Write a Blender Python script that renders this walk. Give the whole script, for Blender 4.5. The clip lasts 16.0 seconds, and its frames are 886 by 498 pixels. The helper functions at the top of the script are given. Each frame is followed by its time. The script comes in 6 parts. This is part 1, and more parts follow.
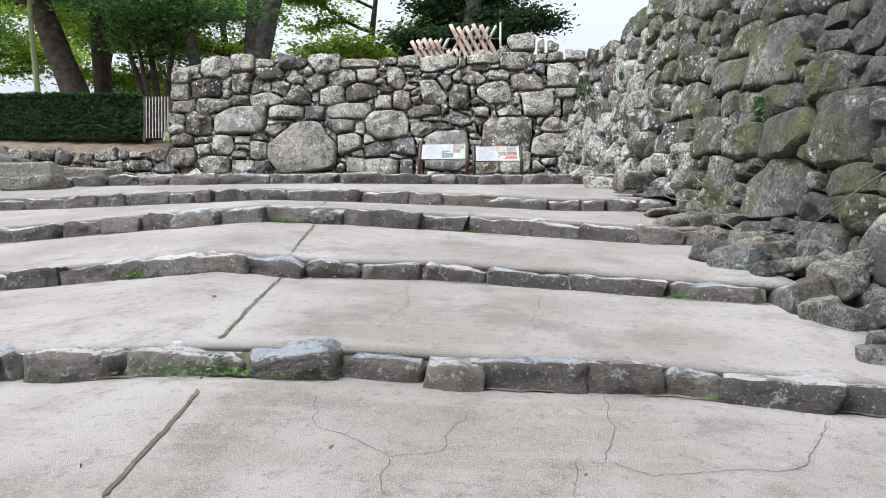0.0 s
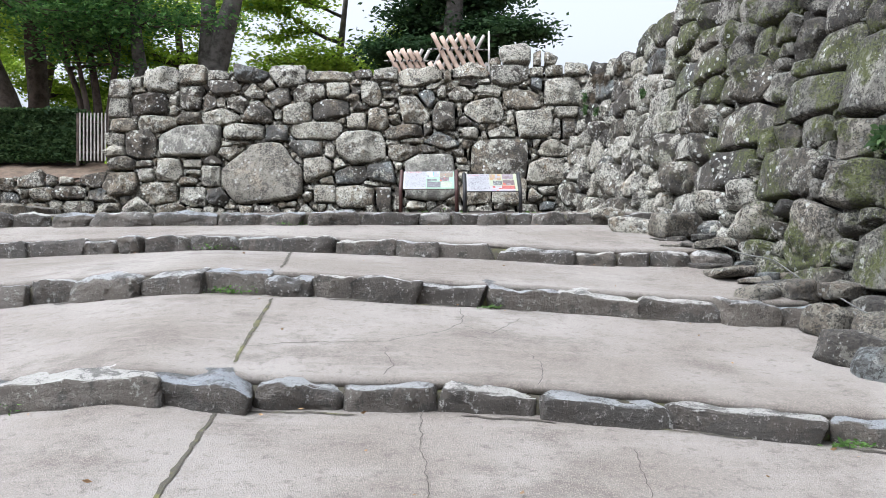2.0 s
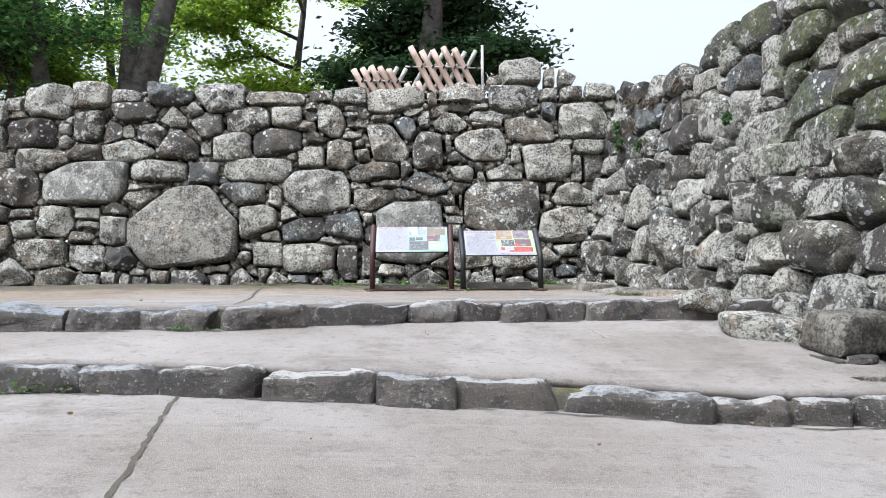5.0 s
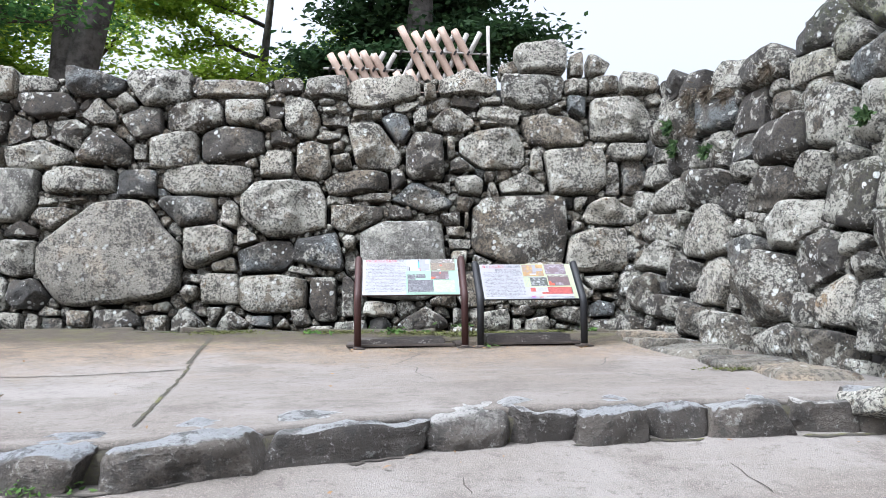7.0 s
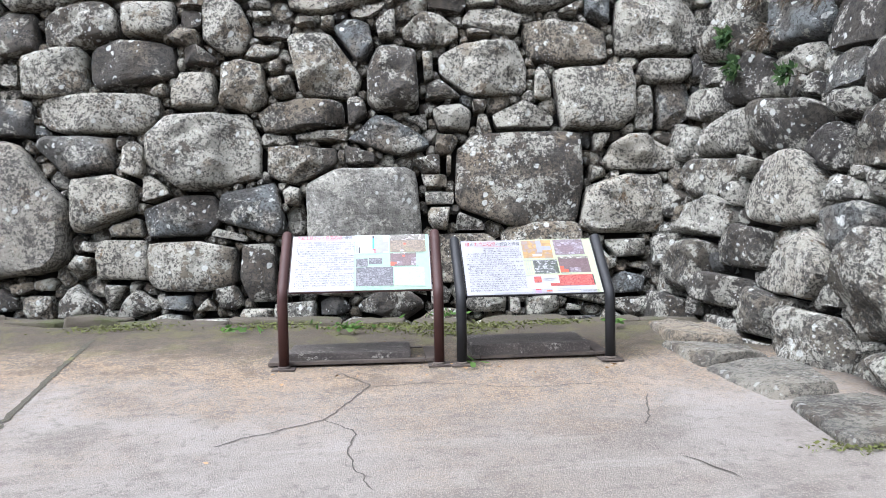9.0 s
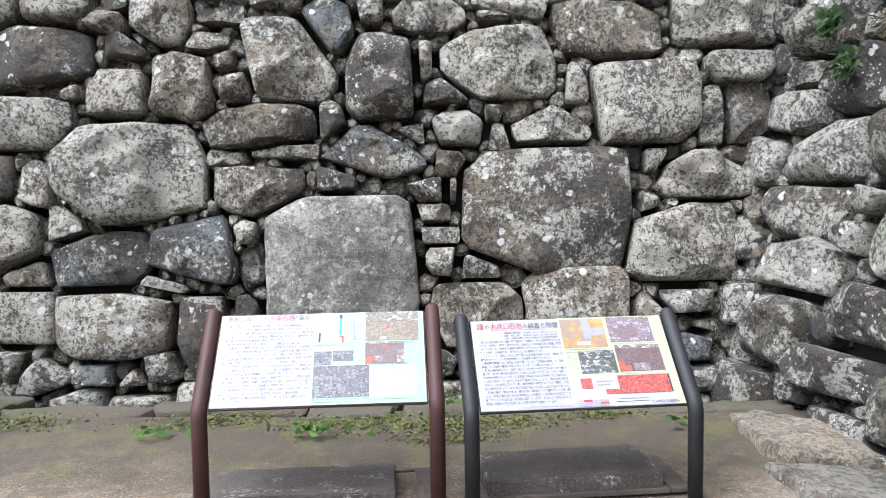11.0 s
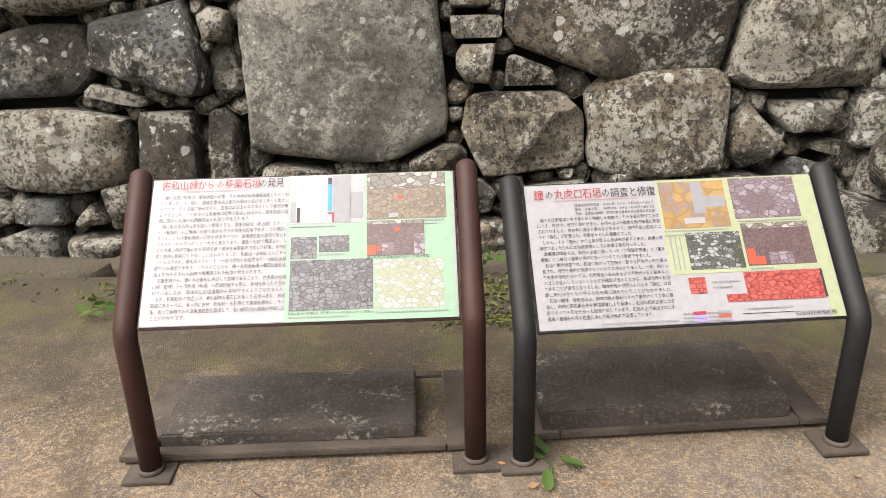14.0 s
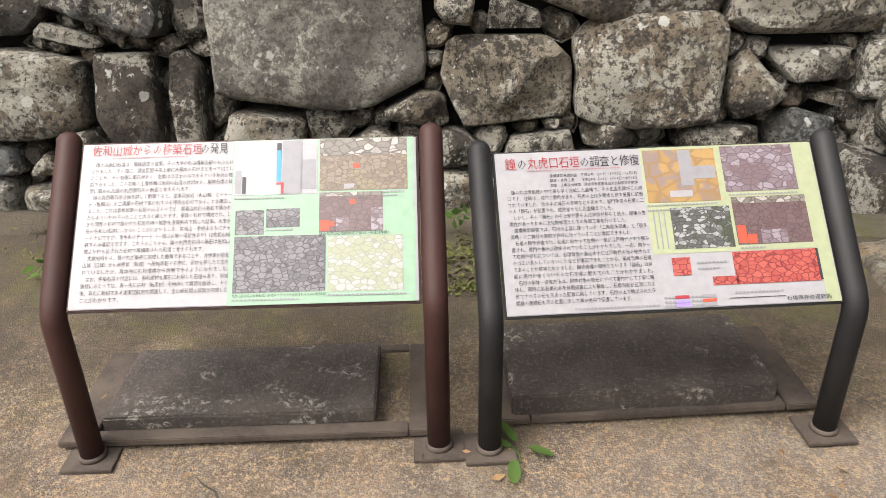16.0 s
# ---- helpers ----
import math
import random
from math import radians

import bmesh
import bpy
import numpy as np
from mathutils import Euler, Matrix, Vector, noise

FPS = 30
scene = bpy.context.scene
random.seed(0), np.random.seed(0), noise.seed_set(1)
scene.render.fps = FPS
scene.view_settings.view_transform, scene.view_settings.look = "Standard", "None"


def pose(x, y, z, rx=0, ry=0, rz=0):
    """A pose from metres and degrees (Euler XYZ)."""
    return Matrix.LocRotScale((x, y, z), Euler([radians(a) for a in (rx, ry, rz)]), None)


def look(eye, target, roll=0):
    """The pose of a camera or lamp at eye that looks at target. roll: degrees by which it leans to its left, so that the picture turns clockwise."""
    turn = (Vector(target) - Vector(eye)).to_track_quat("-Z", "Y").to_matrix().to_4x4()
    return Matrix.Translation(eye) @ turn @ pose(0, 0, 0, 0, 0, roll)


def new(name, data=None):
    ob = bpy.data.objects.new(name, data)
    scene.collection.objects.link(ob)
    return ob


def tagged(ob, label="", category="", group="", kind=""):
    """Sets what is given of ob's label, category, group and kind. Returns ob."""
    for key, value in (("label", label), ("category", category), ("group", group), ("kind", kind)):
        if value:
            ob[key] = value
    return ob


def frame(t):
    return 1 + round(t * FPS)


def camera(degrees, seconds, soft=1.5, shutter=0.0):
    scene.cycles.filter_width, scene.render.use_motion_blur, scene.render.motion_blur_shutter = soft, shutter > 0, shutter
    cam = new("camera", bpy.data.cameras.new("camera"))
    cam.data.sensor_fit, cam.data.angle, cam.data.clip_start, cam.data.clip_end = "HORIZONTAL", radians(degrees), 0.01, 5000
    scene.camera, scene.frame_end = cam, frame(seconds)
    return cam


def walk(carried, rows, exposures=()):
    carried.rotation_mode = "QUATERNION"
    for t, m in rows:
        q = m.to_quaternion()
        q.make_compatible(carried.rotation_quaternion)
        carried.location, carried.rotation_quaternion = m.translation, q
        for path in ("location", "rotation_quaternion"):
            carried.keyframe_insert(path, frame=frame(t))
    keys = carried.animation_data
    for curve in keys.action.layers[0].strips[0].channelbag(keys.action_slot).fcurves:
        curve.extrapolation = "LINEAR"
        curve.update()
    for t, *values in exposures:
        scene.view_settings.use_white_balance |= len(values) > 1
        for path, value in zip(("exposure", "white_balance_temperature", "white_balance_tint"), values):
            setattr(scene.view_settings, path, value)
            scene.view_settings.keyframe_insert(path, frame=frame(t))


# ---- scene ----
cam = camera(60.7, 16.0, soft=0.45)
METRES, EYE, TILT, LEAN, TURN = 15.0, 1.5, -0.5, 0.0, 0.0
ROWS = [
    (0.0, 0.0, 0.0, 0.0, 0.0, 0.0, -0.0),
    (0.5, -0.0084, 0.0397, 0.0135, -0.58, 0.02, 0.18),
    (1.0, -0.0136, 0.0784, 0.0224, -2.03, 0.03, 0.15),
    (1.5, -0.0192, 0.1211, 0.03, -2.59, 0.05, 0.17),
    (2.0, -0.0236, 0.1619, 0.0386, -2.57, 1.04, 0.16),
    (2.5, -0.0214, 0.2081, 0.0459, -2.51, 2.64, 0.2),
    (3.0, -0.022, 0.25, 0.0514, -2.55, 3.59, 0.28),
    (3.5, -0.0217, 0.2961, 0.0571, -2.84, 3.82, 0.32),
    (6.0, -0.0431, 0.5091, 0.1044, -6.99, 4.05, 0.56),
    (6.5, -0.0423, 0.5506, 0.1123, -7.25, 4.05, 0.58),
    (7.0, -0.0428, 0.5966, 0.1241, -7.52, 3.92, 0.59),
    (7.5, -0.0311, 0.6354, 0.1425, -7.58, 3.24, 0.7),
    (8.0, -0.0262, 0.6676, 0.148, -7.51, 0.76, 0.74),
    (8.5, -0.0191, 0.706, 0.1538, -7.47, -2.1, 0.88),
    (9.0, -0.0059, 0.7448, 0.1618, -7.4, -2.8, 0.99),
    (9.5, -0.0002, 0.7827, 0.1664, -7.41, -2.94, 1.11),
    (12.0, 0.016, 0.8874, 0.1926, -6.52, -5.16, 1.17),
    (12.5, 0.0173, 0.898, 0.1926, -6.15, -12.26, 1.35),
    (13.0, 0.0169, 0.9066, 0.1952, -5.47, -19.53, 1.53),
    (13.5, 0.0172, 0.9223, 0.1942, -4.91, -20.46, 1.57),
    (14.0, 0.0184, 0.9421, 0.194, -4.94, -21.31, 1.48),
    (14.5, 0.0238, 0.9554, 0.1933, -5.06, -22.96, 1.47),
    (15.0, 0.0258, 0.9597, 0.1933, -5.01, -25.04, 1.41),
    (15.5, 0.0266, 0.9582, 0.1959, -5.0, -26.54, 1.24),
    (16.0, 0.0266, 0.9576, 0.1965, -4.98, -26.6, 1.03),
]
EXPOSURES = [(0.0, 0.64, 5800, 10), (3.5, 0.64, 5750, 10), (7.0, 0.73, 5650, 11), (9.7, 0.83, 5650, 12), (11.8, 0.83, 6050, 12), (13.0, 0.53, 6950, 13), (16.0, 0.36, 6850, 13)]
walk(cam, [(t, pose(0, 0, EYE, TILT, LEAN, TURN) @ pose(METRES * x, METRES * y, METRES * z, 90 + pitch, roll, yaw)) for t, x, y, z, yaw, pitch, roll in ROWS],
     exposures=EXPOSURES)
# courses of the back wall from the top down: along x, height, width, height of the face, shape (b block, r many-sided, t peaked, m and h the two mirror stones)
BACK = {}
BACK[0] = [(-5.77, 5.9, 0.78, 0.54, "r"), (-5.02, 6.01, 0.63, 0.43, "b"), (-4.49, 5.99, 0.51, 0.2, "r"), (-3.78, 6, 0.7, 0.26, "r"), (-2.97, 5.96, 0.83, 0.49, "r"), (-2.04, 5.9, 0.99, 0.26, "b"), (-1.34, 5.96, 0.41, 0.17, "b"), (-0.88, 5.89, 0.55, 0.3, "b"), (-0.09, 5.83, 0.95, 0.42, "b"), (0.96, 5.94, 0.79, 0.3, "r"), (1.48, 6.19, 0.22, 0.15, "r"), (1.77, 5.88, 0.83, 0.49, "b"), (1.9, 6.31, 0.69, 0.37, "b"), (2.36, 5.97, 0.31, 0.25, "b"), (2.39, 6.23, 0.29, 0.31, "r"), (2.57, 6.21, 0.29, 0.3, "r"), (2.69, 5.97, 0.42, 0.27, "r"), (3.15, 5.96, 0.47, 0.25, "b")]
BACK[1] = [(-6.65, 5.74, 0.45, 0.4, "b"), (-4.36, 5.7, 0.75, 0.31, "b"), (-3.7, 5.64, 0.46, 0.4, "t"), (-3.36, 5.76, 0.25, 0.25, "t"), (-2.5, 5.55, 0.75, 0.39, "r"), (-1.86, 5.63, 0.52, 0.37, "b"), (-1.5, 5.63, 0.21, 0.19, "b"), (-1.48, 5.79, 0.21, 0.13, "b"), (-1.14, 5.56, 0.48, 0.61, "b"), (-0.88, 5.75, 0.25, 0.14, "r"), (-0.82, 5.62, 0.19, 0.13, "b"), (-0.4, 5.58, 0.21, 0.13, "b"), (-0.23, 5.58, 0.14, 0.16, "b"), (0.17, 5.69, 0.3, 0.14, "b"), (0.91, 5.72, 0.34, 0.2, "b"), (1.23, 5.77, 0.27, 0.11, "b"), (2.07, 5.66, 0.22, 0.14, "r"), (2.32, 5.68, 0.29, 0.33, "r")]
BACK[2] = [(-6.62, 5.31, 0.44, 0.38, "b"), (-5.98, 5.37, 0.85, 0.53, "r"), (-5, 5.5, 0.77, 0.58, "r"), (-4.71, 5.39, 0.36, 0.46, "b"), (-4.4, 5.38, 0.21, 0.15, "r"), (-4.02, 5.36, 0.57, 0.42, "r"), (-3.13, 5.46, 0.52, 0.42, "b"), (-1.55, 5.44, 0.32, 0.15, "r"), (-1.42, 5.24, 0.37, 0.22, "b"), (-0.83, 5.3, 0.28, 0.2, "r"), (-0.73, 5.49, 0.3, 0.17, "b"), (0.04, 5.4, 0.39, 0.37, "r"), (0.34, 5.55, 0.25, 0.3, "r"), (0.73, 5.51, 0.64, 0.45, "t"), (1.2, 5.46, 0.21, 0.13, "r"), (1.31, 5.55, 0.59, 0.32, "r"), (2, 5.38, 0.84, 0.54, "r"), (2.87, 5.5, 0.83, 0.68, "r")]
BACK[3] = [(-5.82, 4.96, 0.77, 0.38, "r"), (-5.11, 5.07, 0.55, 0.31, "r"), (-4.42, 5.09, 0.81, 0.39, "r"), (-3.59, 5.2, 0.76, 0.54, "t"), (-3.13, 5.13, 0.26, 0.23, "b"), (-2.8, 5.13, 0.8, 0.42, "b"), (-1.98, 5.18, 0.88, 0.5, "b"), (-1.77, 4.96, 0.17, 0.12, "b"), (-1.47, 4.96, 0.45, 0.42, "b"), (-1, 5.02, 0.56, 0.51, "r"), (-0.71, 5.14, 0.18, 0.22, "r"), (-0.64, 4.99, 0.26, 0.27, "r"), (-0.26, 5.17, 0.72, 0.66, "r"), (0.4, 5.06, 0.56, 0.68, "r"), (0.71, 5.17, 0.14, 0.3, "r"), (1.24, 5.13, 0.91, 0.58, "r"), (1.76, 5, 0.18, 0.33, "t"), (2.94, 5.09, 0.46, 0.25, "b")]
BACK[4] = [(-6.7, 4.62, 0.39, 0.28, "r"), (-6.53, 4.9, 0.55, 0.3, "b"), (-5.05, 4.54, 1.41, 0.71, "b"), (-3.89, 4.73, 0.86, 0.42, "b"), (-3.17, 4.69, 0.53, 0.36, "b"), (-2.34, 4.72, 1.14, 0.35, "b"), (-0.47, 4.67, 0.79, 0.39, "r"), (-0.29, 4.5, 0.45, 0.19, "b"), (0.03, 4.72, 0.17, 0.25, "r"), (0.36, 4.51, 0.77, 0.41, "r"), (0.59, 4.63, 0.25, 0.16, "r"), (0.84, 4.88, 0.32, 0.22, "r"), (0.92, 4.7, 0.42, 0.36, "t"), (1.19, 4.78, 0.18, 0.13, "r"), (1.58, 4.68, 0.62, 0.29, "t"), (2.25, 4.84, 0.74, 0.66, "b"), (2.74, 4.72, 0.18, 0.44, "r"), (3.01, 4.72, 0.35, 0.44, "r")]
BACK[5] = [(-6.54, 4.07, 0.6, 0.33, "r"), (-6.14, 4.46, 0.71, 0.58, "r"), (-4.54, 4.1, 0.47, 0.19, "r"), (-4.26, 4.47, 0.27, 0.16, "r"), (-4.14, 4.28, 0.52, 0.3, "r"), (-3.92, 4.48, 0.27, 0.14, "r"), (-2.55, 4.34, 0.75, 0.4, "r"), (-2.03, 4.29, 0.27, 0.3, "r"), (-1.37, 4.37, 1.06, 0.75, "r"), (-0.45, 4.28, 0.76, 0.36, "r"), (0.04, 4.3, 0.35, 0.19, "r"), (0.7, 4.23, 0.28, 0.18, "b"), (0.84, 4.42, 0.2, 0.19, "r"), (0.88, 4.22, 0.08, 0.16, "b"), (1.54, 4.09, 1.22, 0.85, "b"), (2.24, 4.11, 0.17, 0.14, "r"), (2.33, 4.42, 0.18, 0.17, "r"), (2.62, 4.32, 0.79, 0.38, "t")]
BACK[6] = [(-6.51, 3.65, 0.71, 0.52, "r"), (-5.98, 3.84, 0.38, 0.27, "r"), (-5.48, 3.92, 0.63, 0.54, "r"), (-4.55, 3.81, 0.42, 0.54, "r"), (-3.46, 3.85, 1.93, 1.35, "h"), (-2.41, 3.51, 0.18, 0.16, "r"), (-2.29, 3.9, 0.64, 0.61, "b"), (-2.08, 3.67, 0.3, 0.19, "r"), (-1.84, 4.02, 0.24, 0.25, "r"), (-1.62, 3.78, 0.69, 0.42, "r"), (-1.13, 3.6, 0.34, 0.13, "b"), (-0.93, 3.8, 0.62, 0.51, "r"), (0.1, 3.75, 1.1, 1.07, "m"), (0.73, 4.05, 0.24, 0.14, "b"), (0.76, 3.91, 0.29, 0.15, "b"), (0.79, 3.73, 0.21, 0.2, "r"), (2.5, 3.81, 0.8, 0.6, "r"), (2.51, 3.43, 0.38, 0.24, "b")]
BACK[7] = [(-6.17, 3.17, 0.75, 0.45, "t"), (-5.71, 3.4, 0.86, 0.57, "r"), (-5.39, 3.09, 0.69, 0.26, "r"), (-4.98, 3.35, 0.59, 0.48, "r"), (-4.4, 3.34, 0.43, 0.39, "r"), (-4.14, 3.13, 0.21, 0.15, "r"), (-3.77, 3.04, 0.28, 0.2, "r"), (-2.18, 3.08, 0.22, 0.2, "r"), (-2.12, 3.37, 0.41, 0.43, "b"), (-1.47, 3.34, 0.82, 0.46, "b"), (-1.16, 3.02, 0.27, 0.17, "r"), (-0.87, 3.25, 0.37, 0.58, "b"), (-0.6, 3.25, 0.17, 0.51, "b"), (-0.2, 3.13, 0.37, 0.19, "b"), (1.02, 3.35, 0.57, 0.47, "r"), (1.74, 3.39, 0.74, 0.5, "b"), (2.46, 3.09, 0.31, 0.24, "r"), (2.59, 3.25, 0.16, 0.12, "r")]
BACK[8] = [(-4.53, 3.01, 0.32, 0.25, "r"), (-4.36, 2.97, 0.25, 0.2, "r"), (-4.11, 2.96, 0.24, 0.2, "r"), (-3.35, 2.99, 0.63, 0.27, "b"), (-2.87, 2.96, 0.3, 0.29, "r"), (-2.52, 3.01, 0.48, 0.39, "t"), (-1.98, 2.98, 0.43, 0.27, "t"), (-1.63, 2.97, 0.25, 0.15, "b"), (-1.34, 2.95, 0.17, 0.17, "t"), (-0.23, 2.9, 0.3, 0.18, "r"), (0.34, 2.98, 0.64, 0.35, "t"), (1.21, 2.97, 0.36, 0.29, "r"), (1.44, 2.93, 0.14, 0.17, "r"), (1.69, 2.91, 0.37, 0.2, "r"), (1.96, 2.89, 0.16, 0.17, "r"), (2.56, 2.9, 0.41, 0.2, "b")]
# courses of the side wall: along y, height, width, height of the face, shape
SIDE = {}
SIDE[0] = [(9.72, 4.08, 0.91, 0.37, "b"), (11.42, 4.17, 1.36, 0.49, "r"), (14.41, 4.03, 0.64, 0.53, "b"), (14.81, 4.74, 0.62, 0.52, "b"), (14.99, 4.31, 0.54, 0.41, "r"), (15.22, 5.33, 0.66, 0.34, "b"), (15.22, 5.64, 0.78, 0.41, "r"), (15.47, 4.69, 0.79, 0.48, "b"), (15.56, 4.25, 0.76, 0.47, "r"), (15.94, 5.47, 0.81, 0.35, "b"), (16.04, 5.11, 0.54, 0.5, "b"), (16.08, 4.73, 0.49, 0.34, "b"), (16.46, 3.9, 0.96, 0.52, "b"), (16.61, 4.4, 1.06, 0.42, "r"), (16.74, 5.2, 0.93, 0.45, "r"), (17.24, 5.69, 0.79, 0.26, "b"), (17.48, 4.07, 1.02, 0.35, "r"), (17.63, 5.31, 0.92, 0.5, "r")]
SIDE[1] = [(7.15, 3.49, 0.61, 0.41, "r"), (7.64, 3.2, 0.92, 0.44, "r"), (7.78, 3.83, 0.53, 0.29, "b"), (8.88, 3.67, 1.5, 0.81, "b"), (9.17, 3.15, 0.73, 0.41, "r"), (9.93, 3.66, 1.03, 0.45, "b"), (11.21, 3.6, 1.53, 0.51, "b"), (14.44, 3.2, 0.39, 0.48, "r"), (14.69, 3.58, 0.65, 0.42, "r"), (14.79, 3.13, 0.33, 0.25, "r"), (15.1, 3.88, 0.85, 0.46, "r"), (15.32, 3.31, 0.78, 0.68, "r"), (15.69, 3.63, 0.52, 0.41, "r"), (16.12, 3.42, 0.93, 0.48, "t"), (16.75, 3.48, 0.82, 0.37, "r"), (16.89, 3.12, 0.82, 0.32, "r"), (17.4, 3.68, 1.02, 0.37, "r"), (17.53, 3.31, 0.82, 0.53, "r")]
SIDE[2] = [(6.31, 1.34, 0.4, 0.89, "r"), (6.9, 2.05, 1, 0.29, "b"), (7.08, 2.59, 1.12, 0.7, "b"), (7.1, 1.45, 0.92, 0.53, "r"), (8.11, 2.67, 1.2, 0.51, "b"), (8.18, 2.06, 1.62, 0.65, "b"), (8.32, 1.59, 1.09, 0.31, "r"), (9.51, 2.24, 1.1, 0.66, "r"), (10.14, 2.89, 1.34, 0.49, "b"), (11.53, 3.1, 1.62, 0.51, "r"), (14.06, 3.1, 0.33, 0.61, "r"), (14.47, 2.78, 0.57, 0.51, "r"), (15.04, 2.8, 0.61, 0.4, "r"), (15.84, 2.88, 0.85, 0.5, "r"), (16.38, 2.98, 0.52, 0.33, "r")]

# ---- world and light ----
SUN_ELEVATION, SUN_ROTATION = radians(60), radians(-115)
world = bpy.data.worlds.new("sky")
scene.world = world
world.use_nodes = True
sky = world.node_tree.nodes.new("ShaderNodeTexSky")
sky.sky_type = "NISHITA"
sky.sun_disc = False
sky.sun_elevation, sky.sun_rotation = SUN_ELEVATION, SUN_ROTATION
sky.air_density, sky.dust_density, sky.ozone_density = 1.0, 10.0, 0.3
background = world.node_tree.nodes["Background"]
haze = world.node_tree.nodes.new("ShaderNodeHueSaturation")
haze.inputs["Saturation"].default_value, haze.inputs["Value"].default_value = 0.12, 1.85
world.node_tree.links.new(sky.outputs[0], haze.inputs["Color"])
world.node_tree.links.new(haze.outputs[0], background.inputs["Color"])
background.inputs["Strength"].default_value = 0.15
sun = new("sun", bpy.data.lights.new("sun", "SUN"))
sun.data.energy, sun.data.angle, sun.data.color = 0.35, radians(25), (1.0, 0.95, 0.88)
sun.matrix_world = look((0, 0, 0), (-math.sin(SUN_ROTATION) * math.cos(SUN_ELEVATION), -math.cos(SUN_ROTATION) * math.cos(SUN_ELEVATION), -math.sin(SUN_ELEVATION)))


# ---- materials ----
class Nodes:
    """A small builder of node materials."""

    def __init__(self, name, roughness=0.85):
        self.mat = bpy.data.materials.new(name)
        self.mat.use_nodes = True
        self.tree = self.mat.node_tree
        self.bsdf = self.tree.nodes["Principled BSDF"]
        self.bsdf.inputs["Roughness"].default_value = roughness
        self.pos = self.add("ShaderNodeNewGeometry").outputs["Position"]

    def add(self, kind, **inputs):
        node = self.tree.nodes.new(kind)
        for key, value in inputs.items():
            self.put(node.inputs[key.replace("_", " ")], value)
        return node

    def put(self, socket, value):
        if isinstance(value, bpy.types.NodeSocket):
            self.tree.links.new(value, socket)
        else:
            socket.default_value = value

    def noise(self, scale, detail=5, rough=0.6, at=None, distortion=0.0):
        n = self.add("ShaderNodeTexNoise", Scale=scale, Detail=detail, Roughness=rough, Distortion=distortion)
        self.put(n.inputs["Vector"], at or self.pos)
        return n.outputs["Fac"]

    def cells(self, scale, at=None, feature="F1", rand=1.0):
        n = self.add("ShaderNodeTexVoronoi", Scale=scale, Randomness=rand)
        n.feature = feature
        self.put(n.inputs["Vector"], at or self.pos)
        return n.outputs["Distance"]

    def ramp(self, fac, lo, hi):
        n = self.add("ShaderNodeMapRange")
        n.interpolation_type = "SMOOTHSTEP"
        self.put(n.inputs["Value"], fac)
        n.inputs["From Min"].default_value, n.inputs["From Max"].default_value = lo, hi
        return n.outputs["Result"]

    def maths(self, op, a, b):
        n = self.add("ShaderNodeMath")
        n.operation = op
        self.put(n.inputs[0], a), self.put(n.inputs[1], b)
        return n.outputs[0]

    def mix(self, fac, a, b):
        n = self.add("ShaderNodeMix")
        n.data_type = "RGBA"
        self.put(n.inputs["Factor"], fac)
        for socket, c in ((n.inputs["A"], a), (n.inputs["B"], b)):
            self.put(socket, (*c, 1) if isinstance(c, tuple) else c)
        return n.outputs["Result"]

    def random(self):
        return self.add("ShaderNodeObjectInfo").outputs["Random"]

    def moved(self, by):
        """Position shifted by a random amount for each object."""
        n = self.add("ShaderNodeVectorMath")
        n.operation = "MULTIPLY_ADD"
        self.put(n.inputs[0], by)
        n.inputs[1].default_value = (37.0, 53.0, 71.0)
        self.put(n.inputs[2], self.pos)
        return n.outputs[0]

    def finish(self, colour, height=None, distance=0.01, strength=0.6, rough=None):
        self.put(self.bsdf.inputs["Base Color"], (*colour, 1) if isinstance(colour, tuple) else colour)
        if height is not None:
            b = self.add("ShaderNodeBump", Strength=strength, Distance=distance)
            self.put(b.inputs["Height"], height)
            self.tree.links.new(b.outputs[0], self.bsdf.inputs["Normal"])
        if rough is not None:
            self.put(self.bsdf.inputs["Roughness"], rough)
        return self.mat


